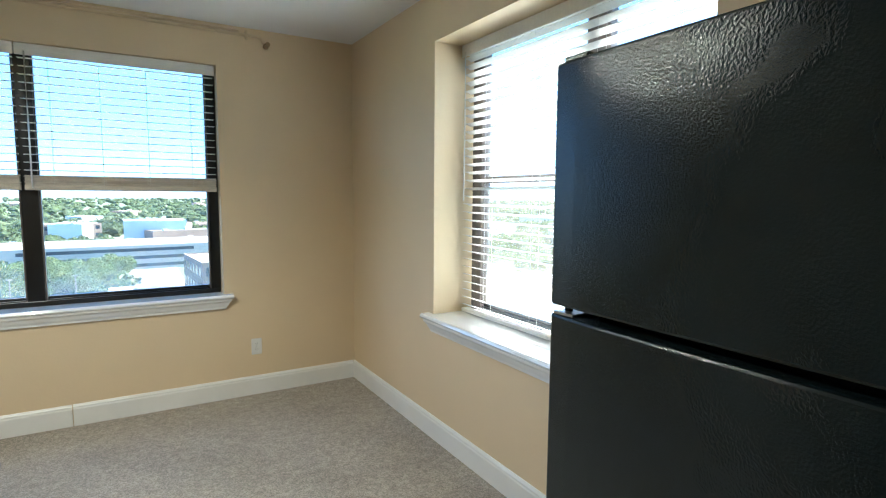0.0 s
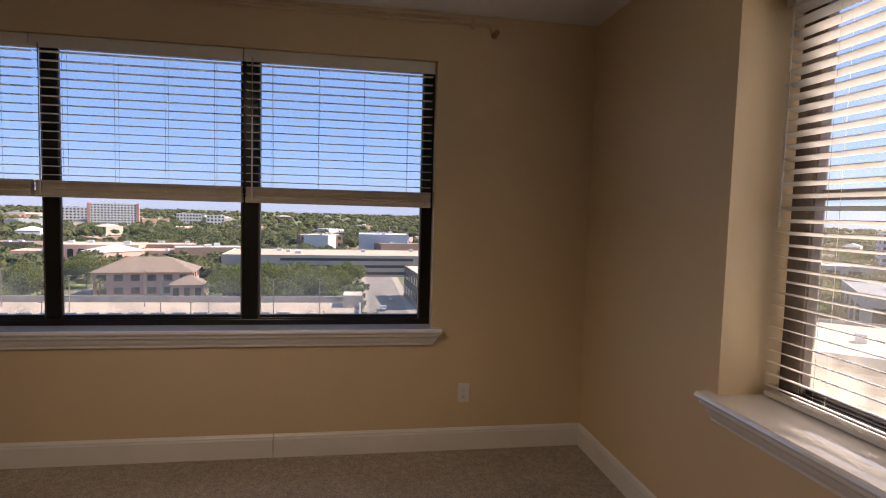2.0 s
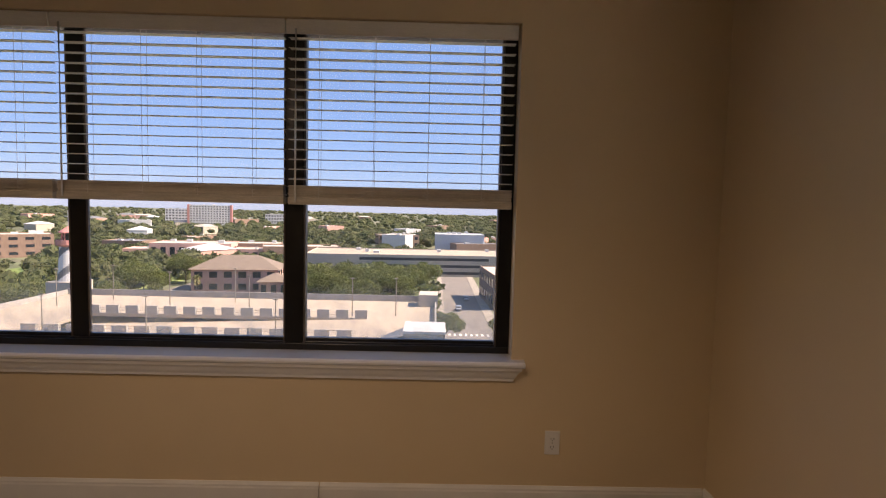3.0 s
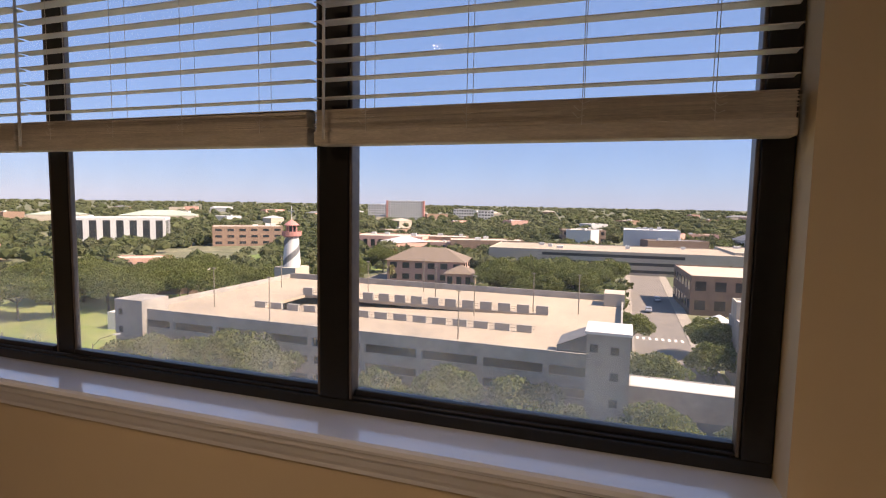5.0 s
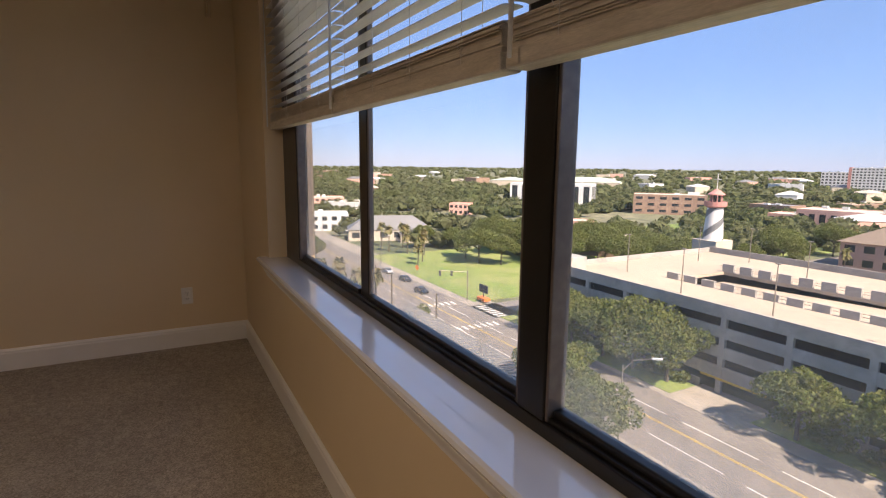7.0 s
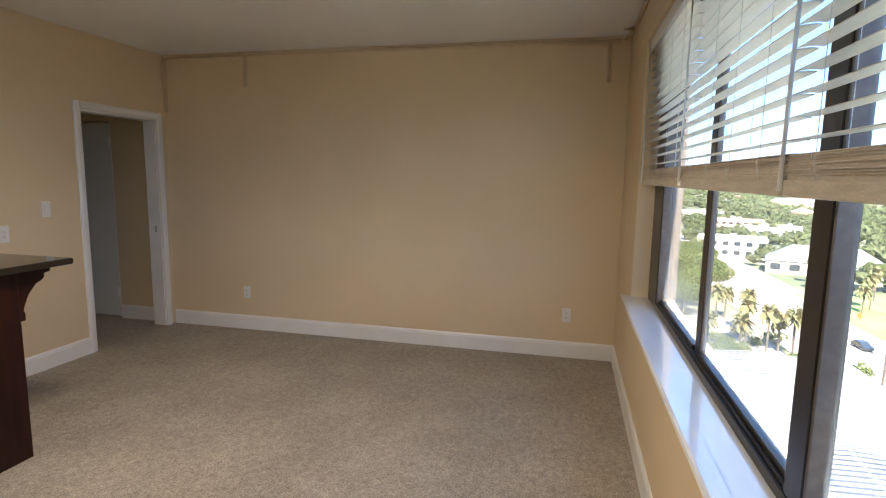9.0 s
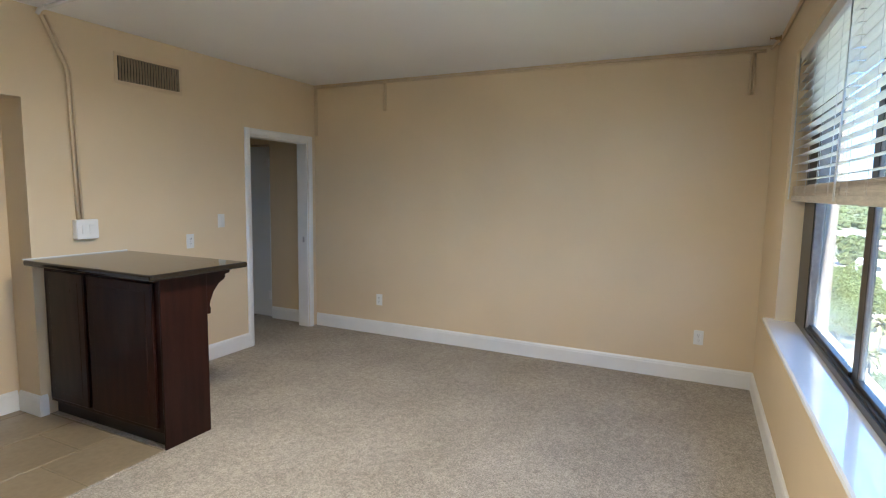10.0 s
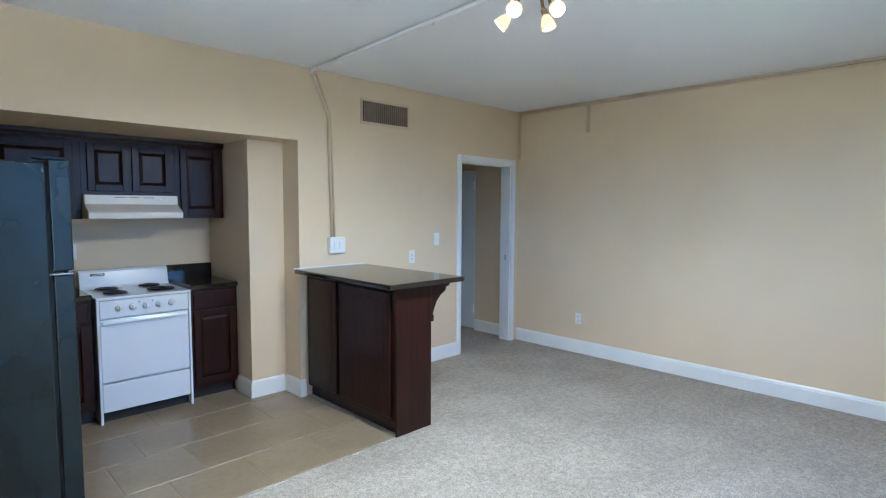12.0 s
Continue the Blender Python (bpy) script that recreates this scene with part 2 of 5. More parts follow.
def part(name, geo, material, parent=None, label="", smooth=False):
    """Links a mesh builder, bmesh or mesh as one object under parent."""
    if isinstance(geo, MB):
        me = geo.mesh(name, smooth)
    elif isinstance(geo, bpy.types.Mesh):
        me = geo
    else:
        me = bpy.data.meshes.new(name)
        geo.to_mesh(me)
        geo.free()
        if smooth:
            me.shade_smooth()
    if not me.materials:
        me.materials.append(material)
    ob = new(name, me)
    if parent:
        ob.parent = parent
    if label:
        ob["label"] = label
    return ob


def thing(name, label, category, at=(0, 0, 0), group="", kind=""):
    ob = new(name)
    ob.empty_display_size = 0.1
    ob.location = at
    return tagged(ob, label, category, group, kind)


def bbox(x0, y0, z0, x1, y1, z1, w=0.004, seg=2):
    return bevelled(MB().box(x0, y0, z0, x1, y1, z1), w, seg)


def slab(axis, a0, a1, z0, z1, p0, p1, holes=()):
    """A wall from p0 to p1 across its thickness, with rectangular holes (a0, a1, z0, z1). axis: 'x' runs along x."""
    As = sorted({a0, a1, *[v for h in holes for v in h[:2]]})
    Zs = sorted({z0, z1, *[v for h in holes for v in h[2:]]})
    As, Zs = [a for a in As if a0 <= a <= a1], [z for z in Zs if z0 <= z <= z1]
    na, nz = len(As) - 1, len(Zs) - 1

    def solid(i, k):
        if not (0 <= i < na and 0 <= k < nz):
            return False
        ca, cz = (As[i] + As[i + 1]) / 2, (Zs[k] + Zs[k + 1]) / 2
        return not any(h[0] < ca < h[1] and h[2] < cz < h[3] for h in holes)

    mb = MB()
    P = (lambda a, p, z: (a, p, z)) if axis == "x" else (lambda a, p, z: (p, a, z))
    for i in range(na):
        for k in range(nz):
            if not solid(i, k):
                continue
            a, b, c, d = As[i], As[i + 1], Zs[k], Zs[k + 1]
            mb.face([P(a, p0, c), P(b, p0, c), P(b, p0, d), P(a, p0, d)])
            mb.face([P(a, p1, c), P(a, p1, d), P(b, p1, d), P(b, p1, c)])
            if not solid(i - 1, k):
                mb.face([P(a, p0, c), P(a, p0, d), P(a, p1, d), P(a, p1, c)])
            if not solid(i + 1, k):
                mb.face([P(b, p0, c), P(b, p1, c), P(b, p1, d), P(b, p0, d)])
            if not solid(i, k - 1):
                mb.face([P(a, p0, c), P(a, p1, c), P(b, p1, c), P(b, p0, c)])
            if not solid(i, k + 1):
                mb.face([P(a, p0, d), P(b, p0, d), P(b, p1, d), P(a, p1, d)])
    bm = bmesh.new()
    me = mb.mesh("tmp")
    bm.from_mesh(me)
    bpy.data.meshes.remove(me)
    bmesh.ops.remove_doubles(bm, verts=bm.verts, dist=1e-5)
    bmesh.ops.recalc_face_normals(bm, faces=bm.faces)
    return bm


def setting(name, geo, material, label, category):
    return tagged(part(name, geo, material), label, category, kind="structure")


# ---- room ----
W, D, H = 5.39, 4.33, 2.655
NX0, NX1, WZ0, WZ1 = 0.98, 4.40, 0.775, 2.375      # north window opening
EY0, EY1 = 1.30, 3.03                              # east window opening
AB = -1.05                                         # back wall of the kitchen alcove
SOFF = 2.08                                        # underside of the alcove header
TY = 1.15                                          # where tile meets carpet

setting("wall_north", slab("x", -0.15, W + 0.40, 0, H, D, D + 0.27, [(NX0, NX1, WZ0 - 0.03, WZ1)]), M_WALL, "tan painted plaster wall with a wide window", "wall")
setting("wall_east", slab("y", AB - 0.2, D, 0, H, W, W + 0.40, [(EY0, EY1, WZ0 - 0.03, WZ1)]), M_WALL, "tan painted plaster wall with a window", "wall")
setting("wall_west", slab("y", -1.75, D, 0, H, -0.15, 0.0, [(-1.48, -0.66, 0, 2.04)]), M_WALL, "plain tan painted plaster wall", "wall")
setting("wall_south", slab("x", 0.0, 2.84, 0, H, -0.13, 0.0, [(0.12, 0.96, 0, 2.04)]), M_WALL, "tan painted wall with a doorway and vent", "wall")
setting("wall_header", MB().box(2.84, AB - 0.15, SOFF, W, 0.0, H), M_WALL, "tan painted header over the kitchen alcove", "wall")
setting("wall_recess", MB().box(2.70, AB - 0.15, 0, 3.14, -0.25, SOFF).box(2.70, -0.25, 0, 2.84, -0.13, SOFF), M_WALL, "tan painted wall pier beside the kitchen", "wall")
setting("wall_alcove", MB().box(3.14, AB - 0.15, 0, W, AB, SOFF), M_WALL, "tan painted back wall of the kitchen", "wall")
setting("wall_hall", MB().box(1.30, -1.75, 0, 1.40, -0.13, H).box(-0.15, -1.9, 0, 1.40, -1.75, H), M_WALL, "tan painted walls of the little hall", "wall")
setting("ceiling", MB().box(-0.15, 0.0, H, W + 0.3, D + 0.27, H + 0.2).box(0, -1.8, H, 1.4, 0.0, H + 0.2), M_CEIL, "white textured plaster ceiling", "ceiling")
setting("floor", MB().box(-0.15, TY, -0.2, W + 0.1, D + 0.1, 0.0).box(-0.1, -1.8, -0.2, 2.78, TY, 0.0), M_CARPET, "beige speckled loop pile carpet", "carpet")


def baseboard(name, p, q, inward, h=0.14):
    """A skirting board with a moulded top from p to q on the floor."""
    p, q, n = Vector((*p, 0)), Vector((*q, 0)), Vector((*inward, 0))
    prof = [(0, 0), (0.016, 0), (0.016, h - 0.03), (0.013, h - 0.022), (0.013, h - 0.014), (0.007, h - 0.004), (0.005, h), (0, h)]
    return setting(name, MB().extrude(prof, p, n, (0, 0, 1), q - p), M_TRIM, "white moulded wooden baseboard", "baseboard")


baseboard("baseboard", (3.473, D), (W - 0.016, D), (0, -1))
baseboard("baseboard", (0.016, D), (3.468, D), (0, -1))
baseboard("baseboard", (W, 1.0), (W, D), (-1, 0))
baseboard("baseboard", (0, 0.016), (0, D), (1, 0))
baseboard("baseboard", (1.02, 0), (2.46, 0), (0, 1))
baseboard("baseboard", (2.80, 0), (2.84, 0), (0, 1))
baseboard("baseboard", (2.84, -0.234), (2.84, 0.016), (1, 0))
baseboard("baseboard", (2.856, -0.25), (3.14, -0.25), (0, 1))
baseboard("baseboard", (3.14, -0.50), (3.14, -0.234), (1, 0))
baseboard("baseboard", (0.0, -0.65), (0.0, -0.13), (1, 0))

# door casing and the hall door
def casing():
    t = thing("door_frame", "white painted wooden door casing", "door frame", kind="structure")
    prof = [(0, 0), (0.060, 0), (0.060, 0.012), (0.045, 0.020), (0.012, 0.018), (0, 0.010)]
    part("casing", MB().extrude(prof, (0.12, 0, 0), (-1, 0, 0), (0, 1, 0), (0, 0, 2.10)), M_TRIM, t)
    part("casing", MB().extrude(prof, (0.96, 0, 0), (1, 0, 0), (0, 1, 0), (0, 0, 2.10)), M_TRIM, t)
    part("casing", MB().extrude(prof, (0.12, 0, 2.04), (0, 0, 1), (0, 1, 0), (0.84, 0, 0)), M_TRIM, t)
    part("jamb", bbox(0.12, -0.14, 0, 0.138, -0.001, 2.04), M_TRIM, t)
    part("jamb", bbox(0.942, -0.14, 0, 0.96, -0.001, 2.04), M_TRIM, t)
    part("jamb", bbox(0.138, -0.14, 2.022, 0.942, -0.001, 2.04), M_TRIM, t)
    part("strike_plate", bbox(0.1381, -0.07, 0.95, 0.1400, -0.045, 1.01, 0.0005, 1), M_STEEL, t, "small steel strike plate")
    for z in (0.20, 1.80):
        part("hinge", bbox(0.1381, -0.05, z, 0.141, -0.015, z + 0.09, 0.0005, 1), M_TRIM, t, "painted-over hinge leaf")


casing()
hd = thing("door", "closed white flush door in the little hall", "door", kind="structure")
# unseen filler, added to stop light leaking in under the hall door
setting("wall_closet", MB().box(-0.148, -1.478, 0, -0.08, -0.662, 2.038), M_WALL, "unseen tan filler added behind the hall door against light leaks", "wall")
part("leaf", bbox(-0.040, -1.477, 0.014, -0.002, -0.668, 2.020), M_DOOR, hd)
for z in (0.22, 1.78):
    part("hinge", bbox(-0.002, -0.70, z, 0.014, -0.668, z + 0.10, 0.003), M_TRIM, hd, "painted hinge")
part("knob", MB().lathe(pose(-0.002, -1.40, 0.95, 0, 90), [(0.012, 0), (0.012, 0.03), (0.027, 0.04), (0.027, 0.06), (0.015, 0.07)]), M_BRASS, hd, "round brass knob", True)

# ---- windows ----
def crown_sill(name, p0, length, along, inward, zt, open0, open1, depth_in):
    """A window stool with rounded nose, horns past the opening, and a moulded apron with returned ends."""
    t = thing(name, "glossy white painted window sill with moulded apron", "window sill", kind="structure")
    al, n = Vector(along), Vector(inward)
    o = Vector(p0)
    nose = [(-0.001, -0.03), (0.052, -0.03), (0.060, -0.024), (0.064, -0.015), (0.060, -0.006), (0.052, 0), (-0.001, 0)]
    part("stool", MB().extrude(nose, o + Vector((0, 0, zt)), n, (0, 0, 1), al * length), M_SILL, t)
    inner = [(0, -0.03), (-depth_in, -0.03), (-depth_in, 0), (0, 0)]
    part("stool", MB().extrude(inner, o + al * open0 + Vector((0, 0, zt)), n, (0, 0, 1), al * (open1 - open0)), M_SILL, t)
    ap = [(0.001, -0.031), (0.048, -0.031), (0.046, -0.045), (0.034, -0.058), (0.026, -0.078), (0.018, -0.092), (0.016, -0.105), (0.001, -0.105)]
    sh = [0.012, 0.012, 0.014, 0.028, 0.036, 0.046, 0.05, 0.05]
    part("apron", MB().extrude(ap, o + Vector((0, 0, zt)), n, (0, 0, 1), al * length, sh), M_TRIM, t)
    return t


crown_sill("window_sill", (NX0 - 0.06, D, 0), NX1 - NX0 + 0.12, (1, 0, 0), (0, -1, 0), WZ0, 0.06, NX1 - NX0 + 0.06, 0.106)
crown_sill("window_sill", (W, EY1 + 0.06, 0), EY1 - EY0 + 0.12, (0, -1, 0), (-1, 0, 0), WZ0, 0.06, EY1 - EY0 + 0.06, 0.272)



def window(name, label, panes, a0, a1, mapper, rail=None, front=None, outer=0.24, set_back=()):
    """A bronze metal window: outer frame, deep mullions, panes. mapper(a, d, z): along the wall, depth into it, height."""
    t = thing(name, label, "window", kind="structure")

    def bx(nm, a, b, d0, d1, z0, z1, m, lb="", w=0.003):
        p, q = mapper(a, d0, z0), mapper(b, d1, z1)
        return part(nm, bbox(*[min(i, j) for i, j in zip(p, q)], *[max(i, j) for i, j in zip(p, q)], w), m, t, lb)

    front = front or M_FRAME
    zb, zt = WZ0 - 0.028, WZ1
    bx("frame_rail", a0 + 0.002, a1 - 0.002, 0.117, 0.174, zb, WZ0 + 0.032, M_FRAME)
    bx("frame_rail", a0 + 0.002, a1 - 0.002, 0.117, 0.174, zt - 0.045, zt - 0.002, M_FRAME)
    bx("frame_track", a0 + 0.05, a1 - 0.05, 0.126, 0.140, WZ0 + 0.032, WZ0 + 0.042, M_FRAME)
    edges = [a0 + 0.002] + [v for p in panes for v in p] + [a1 - 0.002]
    for i in range(0, len(edges), 2):
        a, b = edges[i], edges[i + 1]
        if i in (0, len(edges) - 2):
            bx("frame_post", a, b, 0.117, 0.174, WZ0 + 0.032, zt - 0.045, front)
        else:
            bx("mullion", a, b, 0.148 if i in set_back else 0.119, 0.174, WZ0 + 0.032, zt - 0.045, front)
    # outer jambs take the lighter bronze with daylight in its colour
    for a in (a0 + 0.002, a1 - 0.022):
        bx("frame_jamb", a, a + 0.02, 0.1745, outer, WZ0, zt - 0.002, M_FRAME_LIT, "bronze outer jamb in lighter sunlit tone")
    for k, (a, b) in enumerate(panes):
        # thin inner sash round each pane, sunlight on its edges put into the colour
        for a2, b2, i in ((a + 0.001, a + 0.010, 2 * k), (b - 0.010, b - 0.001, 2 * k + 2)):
            bx("sash_stile", a2, b2, 0.149 if i in set_back else 0.122, 0.168, WZ0 + 0.033, zt - 0.046, M_FRAME_LIT, "bronze sash edge in lighter sunlit tone")
        bx("sash_rail", a + 0.011, b - 0.011, 0.138, 0.168, WZ0 + 0.033, WZ0 + 0.058, M_FRAME)
        if rail:
            bx("meeting_rail", a + 0.011, b - 0.011, 0.145, 0.170, rail - 0.02, rail + 0.02, M_FRAME_LIT)
        g = bx("pane", a + 0.008, b - 0.008, 0.156, 0.160, WZ0 + 0.05, zt - 0.05, M_GLASS, "clear glass dusty along the bottom", 0.0005)
        g.visible_shadow = False
    return t


window("window_1", "wide three-light window in dark bronze metal frame", [(1.29, 2.190), (2.268, 3.268), (3.358, 4.335)], NX0, NX1, lambda a, d, z: (a, D - 0.014 + d, z), outer=0.282, set_back=(2,))
# east frame fronts use the bronze with sunlight painted in
window("window_2", "two-light window in dark bronze metal frame", [(1.36, 1.98), (2.10, 2.93)], EY0, EY1, lambda a, d, z: (W + 0.155 + d, a, z), 1.585, M_FRAME_LIT)


def slat_mesh(name, length, width, along):
    """One slightly cupped blind slat centred on its origin."""
    mb = MB()
    prof = []
    for i in range(5):
        u = -width / 2 + width * i / 4
        prof.append((u, 0.0022 + 0.003 * (1 - (2 * u / width) ** 2)))
    for i in reversed(range(5)):
        u = -width / 2 + width * i / 4
        prof.append((u, 0.003 * (1 - (2 * u / width) ** 2)))
    al = Vector(along)
    n = Vector((al.y, -al.x, 0))
    return mb.extrude(prof, -al * length / 2, n, (0, 0, 1), al * length).mesh(name)


def blind(label, c, length, along, depth_dir, ztop, zslat, zbot, pitch, tilt, m_stack, wand_side=-1, group=""):
    """A venetian blind hung from a headrail: valance, slats, a stack of gathered slats, bottom rail, ladder cords, wand."""
    al, n = Vector(along), Vector(depth_dir)
    t = thing("venetian_blind", label, "blind", (c[0], c[1], 0), group)
    up = Vector((0, 0, 1))

    def ob(nm, a0, a1, d0, d1, z0, z1, m, lb="", w=0.003):
        p, q = al * a0 + n * d0 + up * z0, al * a1 + n * d1 + up * z1
        return part(nm, bbox(min(p.x, q.x), min(p.y, q.y), z0, max(p.x, q.x), max(p.y, q.y), z1, w), m, t, lb)

    ob("headrail", -length / 2, length / 2, -0.025, 0.025, ztop - 0.055, ztop - 0.004, M_SLAT)
    ob("valance", -length / 2 - 0.002, length / 2 + 0.002, 0.027, 0.037, ztop - 0.072, ztop - 0.003, M_SLAT, "white valance strip")
    me = slat_mesh("slat", length - 0.012, 0.050, along)
    rng = random.Random(int(c[0] * 100 + c[1] * 7))
    z = ztop - 0.085
    q = Matrix.Rotation(radians(tilt), 4, al)
    k = 0
    while z > zslat:
        s = part("slat", me, M_SLAT, t)
        s.matrix_basis = Matrix.Translation(up * z + al * rng.uniform(-0.002, 0.002)) @ q @ Matrix.Rotation(radians(rng.uniform(-0.9, 0.9)), 4, al)
        z -= pitch
        k += 1
    if zslat - zbot > 0.05:
        z = zslat - 0.004
        ob("stack_core", -length / 2 + 0.008, length / 2 - 0.008, -0.021, 0.021, zbot + 0.034, zslat - 0.004, m_stack)
        me2 = me.copy()
        me2.materials.clear()
        me2.materials.append(m_stack)
        while z > zbot + 0.040:
            s = part("gathered_slat", me2, m_stack, t)
            s.matrix_basis = Matrix.Translation(up * z + al * rng.uniform(-0.004, 0.004) + n * rng.uniform(-0.004, 0.004)) @ Matrix.Rotation(radians(rng.uniform(-2.5, 2.5)), 4, al) @ Matrix.Rotation(radians(rng.uniform(-0.12, 0.12)), 4, n)
            z -= 0.0054
    ob("bottom_rail", -length / 2 + 0.004, length / 2 - 0.004, -0.027, 0.027, zbot, zbot + (0.021 if zslat - zbot < 0.05 else 0.036), M_SLAT if zslat - zbot < 0.05 else m_stack, "", 0.005)
    low = zbot + 0.02
    for f in (-0.36, -0.12, 0.12, 0.36):
        for d in (-0.026, 0.026):
            base = al * (f * length) + n * d
            part("ladder_cord", MB().tube([base + up * (ztop - 0.06), base + up * (zslat + 0.02), base + up * low], 0.0009, 4), M_CORD, t)
        if zslat - zbot > 0.05:
            for dz in (0.015, 0.03, 0.045):
                base = al * (f * length + rng.uniform(-0.01, 0.01)) + n * 0.027
                part("cord_loop", MB().tube([base + up * (zslat - dz + 0.012) - al * 0.012, base + up * (zslat - dz) + n * 0.004, base + up * (zslat - dz + 0.006) + al * 0.014], 0.0009, 4), M_CORD, t)
    base = al * (wand_side * (length / 2 - 0.045)) + n * 0.042
    part("wand", MB().tube([base + up * (ztop - 0.05), base + up * ((ztop - 0.05 + max(zslat - 0.07, 1.5)) / 2), base + n * 0.004 + up * max(zslat - 0.08, 1.46)], 0.0045, 6), M_PLASTIC, t, "clear white plastic tilt wand", True)
    return t


BN = D + 0.055
for i, (a, b) in enumerate(((1.00, 2.185), (2.195, 3.285), (3.295, 4.385))):
    blind("white faux-wood blind drawn half up", ((a + b) / 2, BN), b - a, (1, 0, 0), (0, -1, 0), WZ1, 1.597, 1.505, 0.0475, 4, M_SLAT_SHADED, -1, "blinds of the wide window")
blind("white faux-wood blind fully lowered with slats open", (W + 0.215, (EY0 + EY1) / 2), EY1 - EY0 - 0.03, (0, 1, 0), (-1, 0, 0), WZ1, 0.805, 0.780, 0.0475, 15, M_SLAT, 1)

# ---- kitchen ----
def raised_door(t, nm, face, u0, u1, z0, z1, out, axis, knob=None):
    """A raised-panel cabinet door on the plane face; out: +1 or -1 along the facing axis."""
    def bx(a0, a1, b0, b1, d0, d1):
        p0, p1 = face + out * d0, face + out * d1
        lo, hi = min(p0, p1), max(p0, p1)
        return (a0, lo, b0, a1, hi, b1) if axis == "y" else (lo, a0, b0, hi, a1, b1)
    fw = min(0.050, (u1 - u0) * 0.17)
    d = part(nm, bevelled(MB().box(*bx(u0, u0 + fw, z0, z1, 0.0, 0.02)), 0.003), M_WOOD, t)
    for r in ((u1 - fw, u1, z0, z1), (u0 + fw, u1 - fw, z0, z0 + fw), (u0 + fw, u1 - fw, z1 - fw, z1)):
        part("door_rail" if r[0] > u0 and r[1] < u1 else "door_stile", bevelled(MB().box(*bx(*r, 0.0, 0.02)), 0.003), M_WOOD, d)
    # bevelled field
    i0, i1, k0, k1 = u0 + fw + 0.004, u1 - fw - 0.004, z0 + fw + 0.004, z1 - fw - 0.004
    g = min(0.022, (i1 - i0) * 0.12)
    mb = MB()
    P = (lambda a, z, dd: (a, face + out * dd, z)) if axis == "y" else (lambda a, z, dd: (face + out * dd, a, z))
    o = [P(i0, k0, 0.006), P(i1, k0, 0.006), P(i1, k1, 0.006), P(i0, k1, 0.006)]
    n = [P(i0 + g, k0 + g, 0.017), P(i1 - g, k0 + g, 0.017), P(i1 - g, k1 - g, 0.017), P(i0 + g, k1 - g, 0.017)]
    mb.face(n)
    for a in range(4):
        mb.face([o[a], o[(a + 1) % 4], n[(a + 1) % 4], n[a]])
    part("panel", mb, M_WOOD, d)
    return d


def base_cabinet(x0, x1, label, drawer=True):
    t = thing("base_cabinet", label, "cabinet", group="kitchen base cabinets")
    part("body", MB().box(x0, AB + 0.002, 0.10, x1, -0.50, 0.892), M_WOOD, t)
    part("toe_kick", MB().box(x0, AB + 0.002, 0.0, x1, -0.57, 0.10), M_KICK, t)
    if drawer:
        part("drawer_front", bbox(x0 + 0.02, -0.50, 0.745, x1 - 0.02, -0.481, 0.87, 0.005), M_WOOD, t)
        raised_door(t, "door", -0.50, x0 + 0.02, x1 - 0.02, 0.13, 0.725, 1, "y")
    else:
        raised_door(t, "door", -0.50, x0 + 0.02, x1 - 0.02, 0.13, 0.87, 1, "y")
    return t


base_cabinet(3.145, 3.515, "dark cherry base cabinet with drawer beside the stove")
base_cabinet(4.18, 4.64, "dark cherry base cabinet between stove and refrigerator")
base_cabinet(4.64, 5.385, "dark cherry corner base cabinet")
for x0, x1 in ((3.142, 3.518), (4.175, 5.388)):
    t = thing("worktop", "polished black granite worktop with low backsplash", "worktop", group="kitchen worktops")
    part("slab", bbox(x0, AB + 0.022, 0.894, x1, -0.475, 0.932, 0.006), M_GRANITE, t)
    part("backsplash", bbox(x0, AB + 0.002, 0.894, x1, AB + 0.020, 1.05, 0.003), M_GRANITE, t)

def wall_cabinet(x0, x1, z0, doors, label):
    t = thing("wall_cabinet", label, "cabinet", group="kitchen wall cabinets")
    part("body", bbox(x0, AB + 0.002, z0, x1, -0.72, 2.03, 0.002), M_WOOD, t)
    for a, b in doors:
        raised_door(t, "door", -0.72, a, b, z0 + 0.025, 2.005, 1, "y")
    prof = [(0, 0), (0.022, 0), (0.026, 0.012), (0.034, 0.02), (0.036, 0.048), (0, 0.048)]
    part("crown", MB().extrude(prof, (x0, -0.72, 2.03), (0, 1, 0), (0, 0, 1), (x1 - x0, 0, 0)), M_WOOD, t)


wall_cabinet(3.145, 3.525, 1.455, [(3.175, 3.49)], "dark cherry wall cabinet with one raised panel door")
wall_cabinet(3.525, 4.165, 1.635, [(3.555, 3.835), (3.855, 4.125)], "dark cherry double wall cabinet above the range hood")
wall_cabinet(4.165, 4.70, 1.455, [(4.21, 4.66)], "dark cherry wall cabinet beside the hood")
wall_cabinet(4.70, 5.385, 1.80, [(4.74, 5.03), (5.05, 5.34)], "dark cherry wall cabinet in the corner")

# range hood
t = thing("range_hood", "almond enamel under-cabinet range hood", "range hood")
prof = [(0, 0), (0.50, 0), (0.50, 0.045), (0.475, 0.062), (0.39, 0.105), (0.385, 0.175), (0, 0.175)]
part("shell", bevelled(MB().extrude(prof, (3.53, AB + 0.003, 1.458), (0, 1, 0), (0, 0, 1), (0.63, 0, 0)), 0.005), M_HOOD, t)
for i in range(3):
    for k in range(3):
        x = 3.70 + i * 0.095
        part("vent_slot", MB().box(x, -0.6645, 1.594 + k * 0.009, x + 0.082, -0.6605, 1.598 + k * 0.009), M_DARK, t, "dark vent slot")
